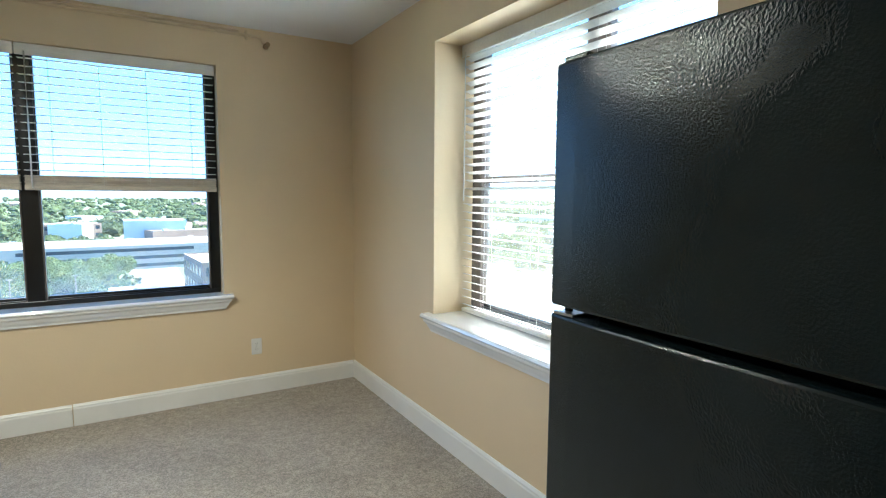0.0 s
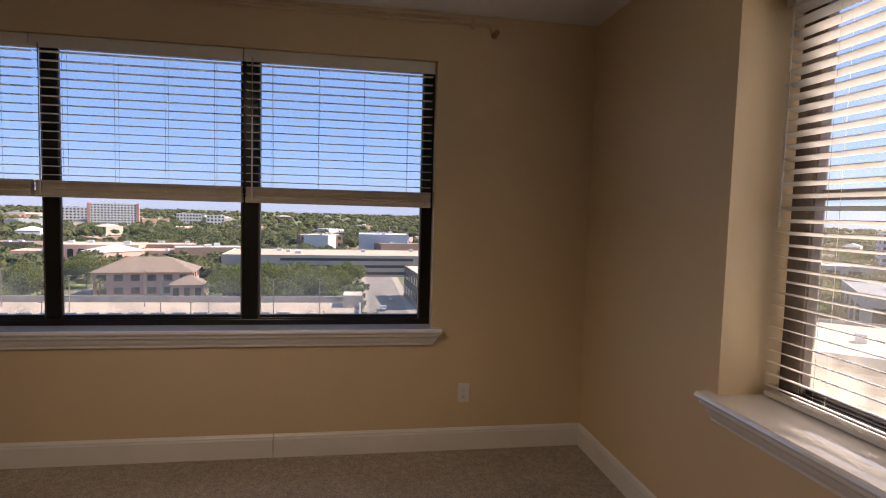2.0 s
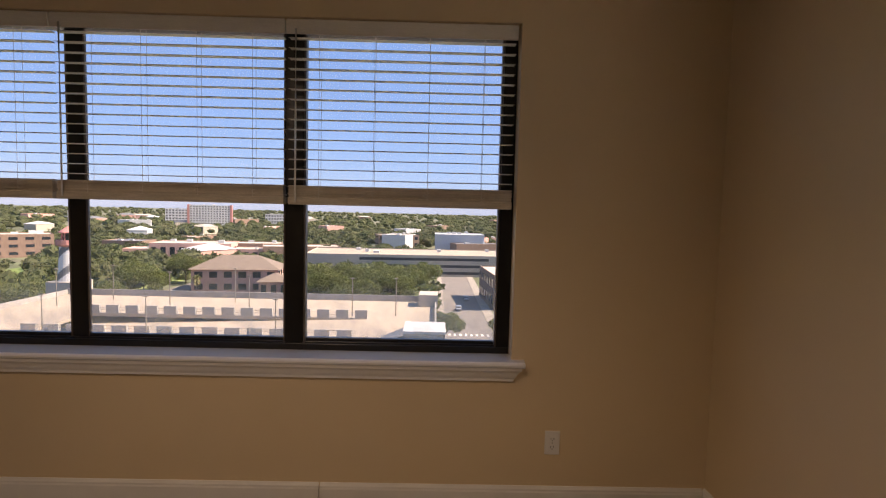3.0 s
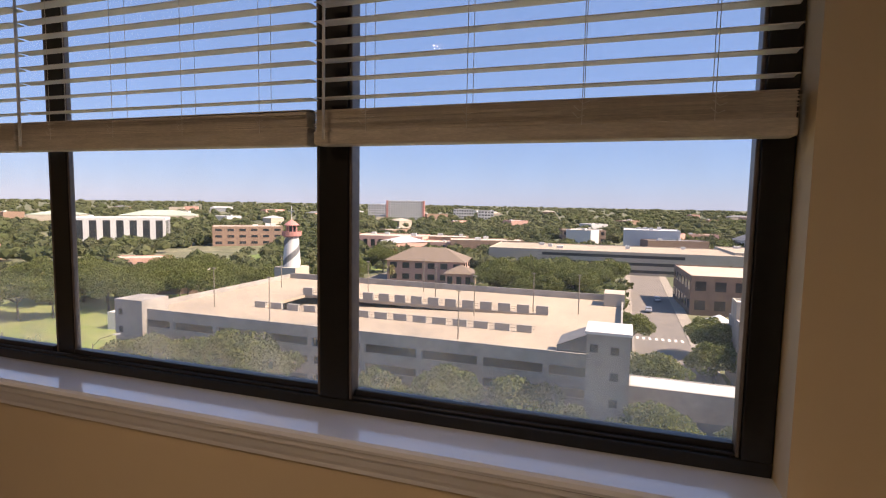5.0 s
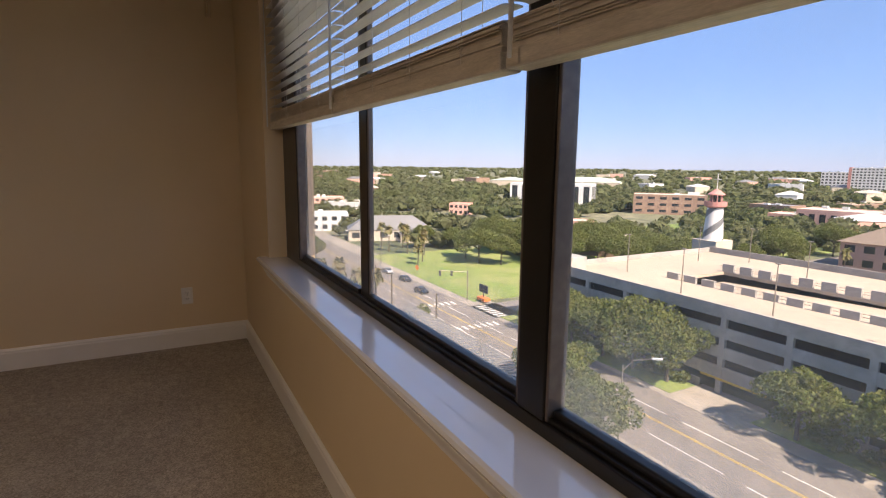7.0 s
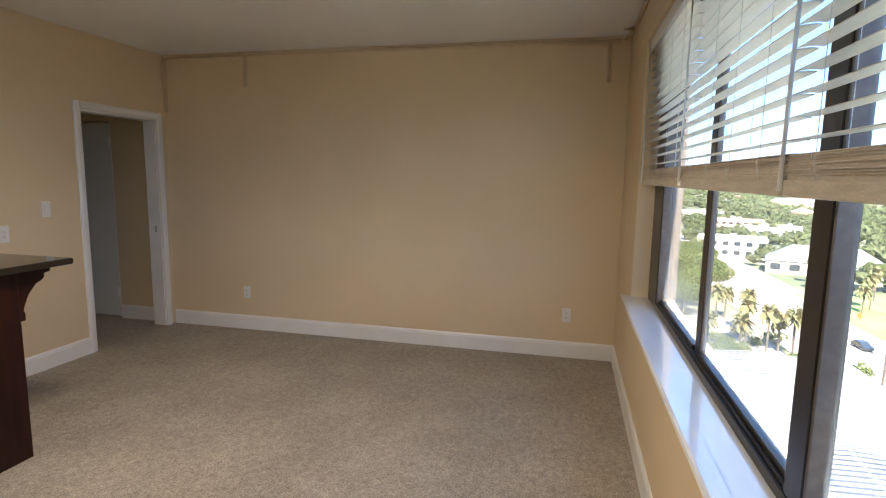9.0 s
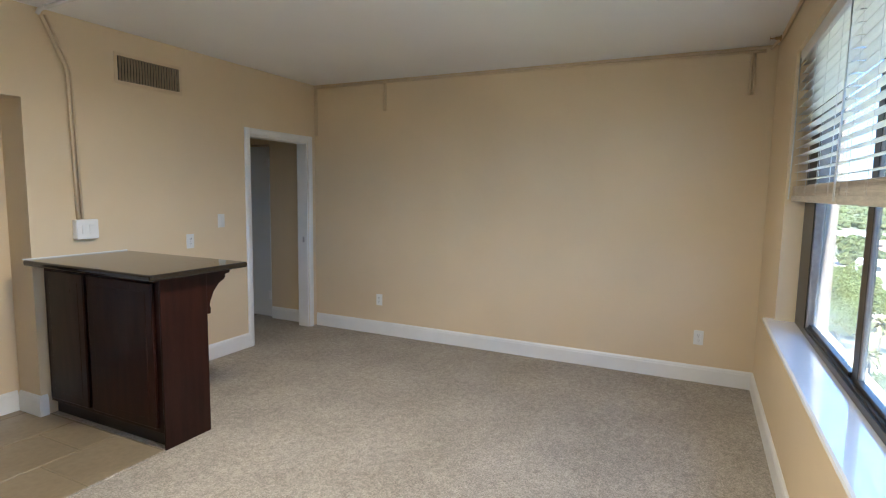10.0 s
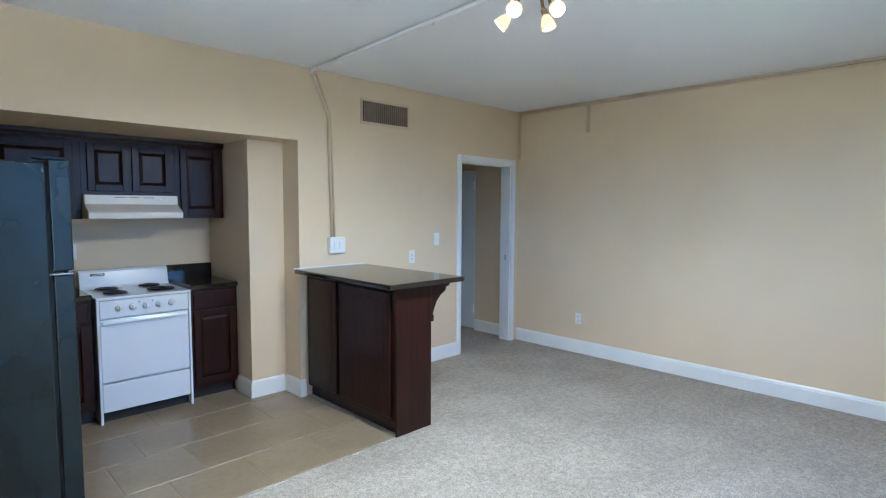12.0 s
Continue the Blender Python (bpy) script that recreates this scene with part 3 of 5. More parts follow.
for x in (3.60, 3.645):
    part("switch", bbox(x, -0.664, 1.595, x + 0.022, -0.656, 1.607, 0.002), M_PLASTIC, t)

# stove
t = thing("stove", "white freestanding electric coil stove", "stove")
SX0, SX1, SF = 3.53, 4.16, -0.45
part("side_panel", bbox(SX0, AB + 0.03, 0.0, SX0 + 0.018, SF + 0.006, 0.90), M_WHITE, t)
part("side_panel", bbox(SX1 - 0.018, AB + 0.03, 0.0, SX1, SF + 0.006, 0.90), M_WHITE, t)
part("carcass", MB().box(SX0 + 0.018, AB + 0.04, 0.08, SX1 - 0.018, SF - 0.035, 0.885), M_WHITE, t)
part("plinth", MB().box(SX0 + 0.018, AB + 0.04, 0.0, SX1 - 0.018, SF - 0.06, 0.08), M_DARK, t, "dark recessed plinth")
top = part("cooktop", bbox(SX0 - 0.002, AB + 0.03, 0.888, SX1 + 0.002, SF + 0.012, 0.908, 0.006), M_WHITE, t)
part("drawer", bbox(SX0 + 0.02, SF - 0.033, 0.082, SX1 - 0.02, SF, 0.285, 0.006), M_WHITE, t, "white warming drawer")
dr = part("oven_door", bbox(SX0 + 0.02, SF - 0.033, 0.297, SX1 - 0.02, SF, 0.748, 0.006), M_WHITE, t)
part("door_handle", bbox(SX0 + 0.03, SF + 0.012, 0.716, SX1 - 0.03, SF + 0.026, 0.740, 0.006), M_WHITE, dr)
for x in (SX0 + 0.04, SX1 - 0.07):
    part("handle_post", bbox(x, SF - 0.001, 0.716, x + 0.03, SF + 0.020, 0.738, 0.004), M_WHITE, dr)
cp = part("control_panel", bbox(SX0 + 0.02, SF - 0.033, 0.758, SX1 - 0.02, SF + 0.004, 0.884, 0.006), M_WHITE, t)
for i in range(5):
    kn = part("knob", MB().lathe(pose(SX0 + 0.14 + i * 0.088, SF + 0.004, 0.825, -90), [(0.024, 0), (0.023, 0.012), (0.019, 0.016), (0.018, 0.022)], 18), M_WHITE, cp, "white control knob", True)
    part("grip", bbox(SX0 + 0.136 + i * 0.088, SF + 0.024, 0.805, SX0 + 0.144 + i * 0.088, SF + 0.036, 0.845, 0.003), M_PLASTIC, cp)
for x in (SX0 + 0.272, SX0 + 0.36):
    part("pilot_light", MB().lathe(pose(x, SF + 0.004, 0.856, -90), [(0.005, 0), (0.004, 0.003)], 8), M_DARK, cp)
bg = [(0, 0), (0.085, 0), (0.07, 0.02), (0.045, 0.13), (0.03, 0.148), (0, 0.148)]
part("backguard", bevelled(MB().extrude(bg, (SX0, AB + 0.03, 0.906), (0, 1, 0), (0, 0, 1), (SX1 - SX0, 0, 0)), 0.004), M_WHITE, t)
bd = part("badge", bbox(SX1 - 0.17, AB + 0.080, 1.008, SX1 - 0.075, AB + 0.089, 1.026, 0.001), M_DARK, t, "dark badge")
part("badge_bar", bbox(SX1 - 0.163, AB + 0.0885, 1.013, SX1 - 0.085, AB + 0.0905, 1.020, 0.0005), M_STEEL, bd)
for bx, by, r in ((3.69, -0.60, 0.098), (4.00, -0.62, 0.078), (3.70, -0.86, 0.078), (4.00, -0.86, 0.078)):
    pan = part("drip_pan", MB().lathe(pose(bx, by, 0.908), [(r + 0.012, 0.0), (r + 0.010, 0.004), (r, 0.002), (0.02, -0.001)], 28), M_STEEL, t, "chrome drip pan", True)
    pts, turns = [], 4
    for i in range(turns * 18 + 1):
        a = 2 * math.pi * i / 18
        rr = 0.018 + (r - 0.022) * i / (turns * 18)
        pts.append((bx + rr * math.cos(a), by + rr * math.sin(a), 0.917))
    part("coil", MB().tube(pts, 0.0065, 6), M_COIL, pan, "black spiral heating coil", True)

# refrigerator
t = thing("refrigerator", "black textured top-freezer refrigerator", "refrigerator")
FX, FD, FB, FY_0, FY_1, FT, FG = 4.53, 4.615, 5.33, 0.33, 1.08, 1.745, 1.262
part("cabinet", bbox(FD + 0.012, FY_0 + 0.006, 0.03, FB, FY_1 - 0.006, FT - 0.012, 0.008), M_BLACK, t)
part("gasket", MB().box(FD, FY_0 + 0.02, 0.10, FD + 0.012, FY_1 - 0.02, FT - 0.025), M_RUBBER, t)
def fdoor(nm, z0, z1):
    prof = []
    yc, hw = (FY_0 + FY_1) / 2, (FY_1 - FY_0) / 2
    for i in range(13):
        u = -1 + i / 6
        prof.append((yc + hw * u, FX + 0.012 * abs(u) ** 4))
    prof += [(FY_1, FD), (FY_0, FD)]
    mb = MB().extrude([(b, a) for a, b in prof], (0, 0, z0), (1, 0, 0), (0, 1, 0), (0, 0, z1 - z0))
    return part(nm, bevelled(mb, 0.006, 2), M_BLACK, t)
fz = fdoor("freezer_door", FG + 0.008, FT)
fr = fdoor("fridge_door", 0.10, FG - 0.010)
part("door_handle", bbox(FX - 0.035, FY_0 + 0.02, FG + 0.03, FX + 0.012, FY_0 + 0.05, FT - 0.10, 0.008), M_BLACK, fz)
part("door_handle", bbox(FX - 0.035, FY_0 + 0.02, FG - 0.45, FX + 0.012, FY_0 + 0.05, FG - 0.03, 0.008), M_BLACK, fr)
hg = part("hinge", bbox(FX + 0.010, FY_1 - 0.065, FG - 0.009, FD + 0.03, FY_1 - 0.012, FG - 0.003, 0.001), M_STEEL, t, "bright steel middle hinge")
part("hinge_pin", MB().lathe(pose(FX + 0.035, FY_1 - 0.03, FG - 0.012), [(0.008, 0), (0.008, 0.022)], 10), M_RUBBER, hg)
part("hinge_cap", bbox(FX + 0.02, FY_1 - 0.075, FT, FD + 0.05, FY_1 - 0.012, FT + 0.012, 0.004), M_BLACK, t)
part("grille", bbox(FD - 0.03, FY_0 + 0.01, 0.015, FD + 0.01, FY_1 - 0.01, 0.09, 0.003), M_RUBBER, t)
for y in (FY_0 + 0.06, FY_1 - 0.06):
    part("foot", MB().lathe(pose(FD + 0.08, y, 0), [(0.02, 0), (0.02, 0.032)], 10), M_RUBBER, t)
    part("foot", MB().lathe(pose(FB - 0.08, y, 0), [(0.02, 0), (0.02, 0.032)], 10), M_RUBBER, t)

# breakfast bar
t = thing("bar_cabinet", "dark cherry breakfast bar cabinet with two doors", "cabinet")
part("body", bbox(2.47, 0.003, 0.09, 2.775, 1.135, 1.018, 0.003), M_WOOD, t)
part("toe_kick", MB().box(2.475, 0.003, 0.0, 2.74, 1.125, 0.09), M_KICK, t)
part("end_panel", bbox(2.466, 1.135, 0.0, 2.785, 1.150, 1.018, 0.003), M_WOOD, t)
for a, b in ((0.035, 0.445), (0.485, 1.085)):
    sd = part("door", bbox(2.775, a, 0.12, 2.795, b, 0.985, 0.007, 3), M_WOOD, t)
    part("panel", bbox(2.794, a + 0.055, 0.175, 2.7965, b - 0.055, 0.93, 0.002), M_WOOD, sd)
prof = [(0, 0), (0, -0.27), (0.028, -0.27), (0.030, -0.235), (0.022, -0.215), (0.030, -0.19), (0.055, -0.135), (0.10, -0.085), (0.135, -0.070), (0.150, -0.055), (0.150, -0.035), (0.185, -0.030), (0.190, 0)]
part("corbel", bevelled(MB().extrude(prof, (2.466, 1.10, 1.018), (-1, 0, 0), (0, 0, 1), (0, 0.045, 0)), 0.002), M_WOOD, t, "scrolled wooden corbel")
part("corbel", bevelled(MB().extrude(prof, (2.466, 0.10, 1.018), (-1, 0, 0), (0, 0, 1), (0, 0.045, 0)), 0.002), M_WOOD, t, "scrolled wooden corbel")
t = thing("breakfast_worktop", "polished dark granite breakfast bar top", "worktop")
part("slab", bbox(2.20, 0.003, 1.019, 2.895, 1.225, 1.055, 0.012, 3), M_GRANITE, t)
part("caulk", MB().box(2.20, 0.001, 1.055, 2.895, 0.006, 1.062), M_TRIM, t)

# floor tiles of the kitchen, running bond
gf = setting("floor_kitchen", MB().box(2.78, AB - 0.1, -0.2, W + 0.1, TY - 0.012, -0.0025), M_GROUT, "sandy ceramic floor tiles with grout", "tile floor")
part("edge_strip", bbox(2.79, TY - 0.014, -0.006, W, TY + 0.006, 0.004, 0.002), M_CARPET, gf)

# ---- room fittings ----
def plate(label, cat, c, n, slots):
    """A wall plate: n is the direction out of the wall; slots: 'outlet' or 'switch'."""
    t = thing("outlet" if slots == "outlet" else "light_switch", label, cat, c)
    n = Vector(n)
    u = Vector((abs(n.y), abs(n.x), 0))
    def bx(nm, a0, a1, z0, z1, d0, d1, m, par, w=0.001):
        p, q = u * a0 + n * d0, u * a1 + n * d1
        return part(nm, bbox(min(p.x, q.x), min(p.y, q.y), z0, max(p.x, q.x), max(p.y, q.y), z1, w, 1), m, par)
    pl = bx("cover_plate", -0.037, 0.037, -0.06, 0.06, 0.0005, 0.007, M_PLASTIC, t, 0.002)
    if slots == "outlet":
        for z in (-0.021, 0.021):
            bx("socket", -0.017, 0.017, z - 0.016, z + 0.016, 0.006, 0.009, M_PLASTIC, t, 0.002)
            for a in (-0.007, 0.007):
                bx("slot", a - 0.0012, a + 0.0012, z - 0.004, z + 0.006, 0.0085, 0.0094, M_DARK, t, 0.0002)
            bx("slot", -0.002, 0.002, z - 0.011, z - 0.007, 0.0085, 0.0094, M_DARK, t, 0.0002)
        bx("screw", -0.003, 0.003, -0.003, 0.003, 0.0065, 0.0085, M_STEEL, t, 0.0005)
    else:
        bx("rocker", -0.016, 0.016, -0.033, 0.033, 0.0065, 0.011, M_PLASTIC, t, 0.002)
    return t


plate("white duplex outlet low on the tan wall", "outlet", (4.615, D, 0.362), (0, -1, 0), "outlet")
plate("white duplex outlet low on the blank wall", "outlet", (0, 0.845, 0.372), (1, 0, 0), "outlet")
plate("white duplex outlet low on the blank wall", "outlet", (0, 3.925, 0.372), (1, 0, 0), "outlet")
plate("white rocker outlet above the breakfast bar", "outlet", (1.645, 0, 1.08), (0, 1, 0), "outlet")
plate("white light switch beside the doorway", "light switch", (1.315, 0, 1.24), (0, 1, 0), "switch")
plate("white outlet above the kitchen worktop", "outlet", (4.19, AB, 1.20), (0, 1, 0), "outlet")

t = thing("switch_box", "white surface-mounted double switch box", "light switch")
part("box", bbox(2.43, 0.001, 1.165, 2.58, 0.045, 1.30, 0.004), M_TRIM, t)
part("cover_plate", bbox(2.433, 0.045, 1.168, 2.577, 0.051, 1.297, 0.002), M_PLASTIC, t)
for x in (2.462, 2.512):
    part("rocker", bbox(x, 0.0505, 1.20, x + 0.034, 0.057, 1.265, 0.002), M_PLASTIC, t)

def bend(pts, r=0.05, n=5):
    """Rounds the corners of a path."""
    pts = [Vector(p) for p in pts]
    out = [pts[0]]
    for a, b, c in zip(pts, pts[1:], pts[2:]):
        p, q = b + (a - b).normalized() * r, b + (c - b).normalized() * r
        for i in range(n + 1):
            s = i / n
            out.append(p * (1 - s) ** 2 + b * 2 * s * (1 - s) + q * s * s)
    return out + [pts[-1]]


t = thing("conduit", "painted metal conduit from switch box to ceiling light", "conduit")
part("wall_pipe", MB().tube(bend([(2.545, 0.014, 1.30), (2.565, 0.014, 2.30), (2.70, 0.014, 2.60), (2.72, 0.016, 2.645)], 0.04), 0.0125), M_PIPE, t, "tan painted conduit", True)
part("wall_pipe", MB().tube(bend([(2.515, 0.012, 1.30), (2.540, 0.012, 2.31), (2.68, 0.012, 2.62)], 0.04), 0.009), M_PIPE, t, "tan painted conduit", True)
part("ceiling_pipe", MB().tube(bend([(2.72, 0.016, 2.62), (2.72, 0.03, H - 0.016), (2.74, 0.35, H - 0.016), (2.86, 2.22, H - 0.016)], 0.03), 0.0135), M_PIPEW, t, "white painted conduit on the ceiling", True)
for y in (0.12, 1.5):
    part("strap", MB().lathe(pose(2.725 + 0.05 * y, y, H - 0.016, 90, 0, 0), [(0.018, -0.01), (0.018, 0.01)], 10), M_PIPEW, t)

t = thing("conduit", "tan painted conduit under the ceiling of the blank wall", "conduit")
CZ = 2.628
part("run", MB().tube([(0.014, 0.03, CZ), (0.014, 2.2, CZ - 0.004), (0.014, 4.25, CZ - 0.012)], 0.011), M_PIPE, t, "", True)
part("cover_strip", bbox(0.001, 0.002, CZ + 0.010, 0.020, 4.30, H - 0.002, 0.002), M_PIPE, t)
for y, z in ((0.02, 2.12), (0.90, 2.34), (4.16, 2.30)):
    part("drop", MB().tube([(0.013, y, CZ), (0.013, y, z)], 0.0105), M_PIPE, t, "", True)
    part("drop", MB().tube([(0.011, y + 0.02, CZ), (0.011, y + 0.02, z)], 0.007), M_PIPE, t, "", True)
t = thing("conduit", "tan painted conduit above the wide window", "conduit")
part("run", MB().tube(bend([(0.05, D - 0.05, 2.622), (0.37, D - 0.014, 2.622), (4.70, D - 0.014, 2.600), (4.72, D - 0.014, 2.56)], 0.02), 0.011), M_PIPE, t, "", True)
part("run", MB().tube([(0.37, D - 0.012, 2.640), (4.55, D - 0.012, 2.622)], 0.008), M_PIPE, t, "", True)
for x in (4.60, 1.9):
    part("strap", bbox(x - 0.008, D - 0.028, 2.575, x + 0.008, D - 0.001, 2.632, 0.002), M_PIPE, t)

def sprinkler(c, n):
    t = thing("sprinkler_head", "small brass sidewall sprinkler head", "sprinkler")
    n = Vector(n)
    q = n.to_track_quat("Z", "Y").to_matrix().to_4x4()
    m = Matrix.Translation(c) @ q
    part("body", MB().lathe(m, [(0.020, 0), (0.020, 0.006), (0.011, 0.008), (0.011, 0.035), (0.007, 0.037)], 12), M_BRASS, t, "", True)
    for s in (-1, 1):
        part("arm", MB().tube([m @ Vector((0.009 * s, 0, 0.033)), m @ Vector((0.014 * s, 0, 0.05)), m @ Vector((0.003 * s, 0, 0.066))], 0.0025, 6), M_BRASS, t)
    part("deflector", MB().lathe(m, [(0.017, 0.066), (0.017, 0.0675)], 12), M_BRASS, t)


sprinkler((4.735, D - 0.002, 2.545), (0, -1, 0))
sprinkler((0.36, D - 0.024, 2.615), (0, -1, 0))

# return air vent
t = thing("air_vent", "tan metal wall vent with upright louvres", "vent")
part("backing", MB().box(1.70, 0.0005, 2.30, 2.21, 0.003, 2.475), M_DARK, t)
for r in ((1.675, 2.275, 2.235, 2.30), (1.675, 2.475, 2.235, 2.50), (1.675, 2.30, 1.70, 2.475), (2.21, 2.30, 2.235, 2.475)):
    part("frame", bbox(r[0], 0.0008, r[1], r[2], 0.008, r[3], 0.002), M_PIPE, t)
vm = MB().obox(pose(0, 0, 0, 0, 0, 25), 0.005, 0.014, 0.175).mesh("louvre")
for i in range(22):
    part("louvre", vm, M_VENT, t).location = (1.713 + i * 0.0230, 0.012, 2.3875)

# ceiling light with four spots
t = thing("ceiling_light", "four-arm brass ceiling spot light, lit", "ceiling light")
LC = Vector((2.90, 2.29, H))
part("canopy", bevelled(MB().box(LC.x - 0.06, LC.y - 0.06, H - 0.045, LC.x + 0.06, LC.y + 0.06, H - 0.001), 0.004), M_BRASS, t)
HEADS = ((0.045, -0.035, (0.62, 0.50, -0.50)), (-0.035, 0.045, (0.45, 0.62, -0.45)), (0.01, -0.05, (0.35, -0.55, -0.62)), (-0.03, 0.02, (-0.10, 0.28, -0.95)))
for dx, dy, aim in HEADS:
    p0 = LC + Vector((dx, dy, -0.035))
    aim = Vector(aim).normalized()
    p1 = p0 + Vector((dx * 0.5, dy * 0.5, -0.11))
    part("arm", MB().tube([p0, p1, p1 + aim * 0.03], 0.008, 8), M_BRASS, t, "", True)
    m = Matrix.Translation(p1 + aim * 0.02) @ aim.to_track_quat("Z", "Y").to_matrix().to_4x4() @ Matrix.Scale(0.82, 4)
    part("socket", MB().lathe(m, [(0.017, 0), (0.019, 0.005), (0.019, 0.04), (0.016, 0.045)], 14), M_BRASS, t, "", True)
    sh = part("shade", MB().lathe(m, [(0.018, 0.040), (0.026, 0.05), (0.036, 0.075), (0.042, 0.105), (0.044, 0.118), (0.041, 0.118), (0.034, 0.078), (0.022, 0.05)], 18, False), M_SHADE, t, "frosted glass bell shade glowing warm", True)
    part("bulb", MB().lathe(m, [(0.004, 0.045), (0.012, 0.055), (0.022, 0.08), (0.024, 0.095), (0.018, 0.11), (0.006, 0.117)], 14), M_BULB, sh, "glowing bulb", True)
    lp = new("bulb_light", bpy.data.lights.new("bulb_light", "SPOT"))
    lp.data.energy, lp.data.color, lp.data.shadow_soft_size, lp.data.spot_size, lp.data.spot_blend = 4.3, (1.0, 0.83, 0.60), 0.03, radians(158), 0.6
    lp.matrix_world = look(p1 + aim * 0.13, p1 + aim * 0.13 + Vector((dx * 4, dy * 4, -1)))

# ---- outside ----
G = -30.0
M_GROUND = mat("ground_green", (0.075, 0.090, 0.038), 0.95, color2=(0.16, 0.15, 0.09), scale=0.02, fine=0.4, fscale=0.15, detail=6)
M_GRASS = mat("grass", (0.13, 0.19, 0.035), 0.95, color2=(0.20, 0.22, 0.07), scale=0.12, fine=0.25, fscale=1.5, detail=6)
M_ASPHALT = mat("asphalt", (0.15, 0.132, 0.118), 0.9, color2=(0.19, 0.165, 0.142), scale=0.2, fine=0.15, fscale=3)
M_PAVE = mat("pavement", (0.31, 0.27, 0.225), 0.9, color2=(0.24, 0.21, 0.172), scale=0.3, fine=0.12, fscale=2)
M_CONC = mat("garage_concrete", (0.36, 0.335, 0.30), 0.85, color2=(0.27, 0.25, 0.225), scale=0.25, fine=0.12, fscale=1.5, detail=6)
M_DECK = mat("roof_deck_concrete", (0.39, 0.315, 0.235), 0.9, color2=(0.33, 0.27, 0.205), scale=0.06, fine=0.08, fscale=0.8, detail=6)
# near-black: shade inside garages as colour; also dark sign and signal panels
M_DARKIN = mat("interior_shade_and_dark_panel", (0.05, 0.05, 0.05), 0.9, var=0.3, scale=0.5)
M_WHITEP = mat("white_line_paint", (0.7, 0.68, 0.62), 0.8, var=0.2, scale=1)
M_YELLOW = mat("yellow_line_paint", (0.55, 0.36, 0.06), 0.8, var=0.2, scale=1)
M_LEAF = leafy(mat("oak_leaves", (0.105, 0.132, 0.034), 0.75, color2=(0.148, 0.158, 0.052), scale=0.5, fine=0.2, fscale=2.5, isl_var=0.25, spec=0.2), 0.45)
M_FOREST = leafy(mat("distant_canopy", (0.088, 0.106, 0.042), 0.9, color2=(0.118, 0.124, 0.062), scale=0.03, fine=0.25, fscale=0.5, isl_var=0.25, spec=0.1), 0.4)
M_PALM = leafy(mat("palm_fronds", (0.16, 0.17, 0.055), 0.7, color2=(0.25, 0.19, 0.08), scale=0.6, isl_var=0.3), 0.4)
M_BARK = mat("bark", (0.11, 0.085, 0.06), 0.95, var=0.4, scale=2, bump=0.5, bscale=6)
M_PINK = mat("pink_stucco", (0.60, 0.345, 0.275), 0.9, var=0.12, scale=0.4)
M_ROOF = mat("brown_shingles", (0.19, 0.145, 0.11), 0.9, var=0.2, scale=0.6, fine=0.15, fscale=3)
M_GREYROOF = mat("grey_metal_roof", (0.18, 0.178, 0.175), 0.6, var=0.15, scale=0.3, fine=0.08, fscale=2)
M_CREAM = mat("cream_stucco", (0.46, 0.40, 0.32), 0.9, var=0.1, scale=0.3)
M_WHT = mat("white_wall", (0.54, 0.54, 0.53), 0.8, var=0.08, scale=0.2)
M_BRICK = mat("brown_brick", (0.27, 0.175, 0.125), 0.9, var=0.2, scale=0.5)
M_PANE = mat("dark_window_glass", (0.03, 0.035, 0.04), 0.15, var=0.3, scale=0.3)
M_GREENROOF = mat("green_membrane_roof", (0.36, 0.42, 0.33), 0.8, var=0.1, scale=0.05)
M_REDP = mat("red_pink_paint", (0.48, 0.21, 0.18), 0.7, var=0.15, scale=0.6)
M_STRIPE = mat("grey_stripe_paint", (0.13, 0.135, 0.14), 0.8, var=0.15, scale=0.6)
M_POLE = mat("galvanised_pole", (0.28, 0.24, 0.19), 0.5, metal=0.5, var=0.2, scale=2)
M_TENT = mat("tent_canvas", (0.78, 0.77, 0.74), 0.8, var=0.05, scale=0.5)
M_BLUE = mat("blue_panel", (0.10, 0.19, 0.36), 0.6, var=0.15, scale=0.5)

# one ground sheet that sinks gently with distance, as the earth does
mb = MB()
rings, seg = [0, 60, 150, 400, 1000, 2000, 3200, 4800], 64
for r in rings[1:]:
    for i in range(seg):
        a = 2 * math.pi * i / seg
        mb.v.append((r * math.cos(a), 60 + r * math.sin(a), G - r * r / 1.27e7))
mb.v.append((0, 60, G))
c = len(mb.v) - 1
for i in range(seg):
    mb.f.append((c, i, (i + 1) % seg))
for k in range(len(rings) - 2):
    for i in range(seg):
        j = (i + 1) % seg
        mb.f.append((k * seg + i, (k + 1) * seg + i, (k + 1) * seg + j, k * seg + j))
setting("ground", mb, M_GROUND, "green wooded land reaching to the horizon", "ground")


def sheet(name, x0, y0, x1, y1, z, m, label, cat):
    return setting(name, MB().box(x0, y0, G - 0.3, x1, y1, G + z), m, label, cat)


sheet("pavement", -330, 45.0, 120, 70.5, 0.16, M_PAVE, "pale concrete pavement beside the avenue", "pavement")
sheet("road", -330, 49.5, 120, 63.8, 0.165, M_ASPHALT, "grey asphalt avenue with lane lines", "road")
sheet("road", 7.5, 70.5, 19.5, 420, 0.05, M_ASPHALT, "grey asphalt side street", "road")
sheet("road", -94, 63.0, -84, 330, 0.16, M_ASPHALT, "grey asphalt cross street", "road")
sheet("road", -99, -150, -90, 49.5, 0.14, M_ASPHALT, "grey asphalt cross street", "road")
sheet("pavement", 5.4, 70.5, 7.5, 420, 0.15, M_PAVE, "pale concrete pavement", "pavement")
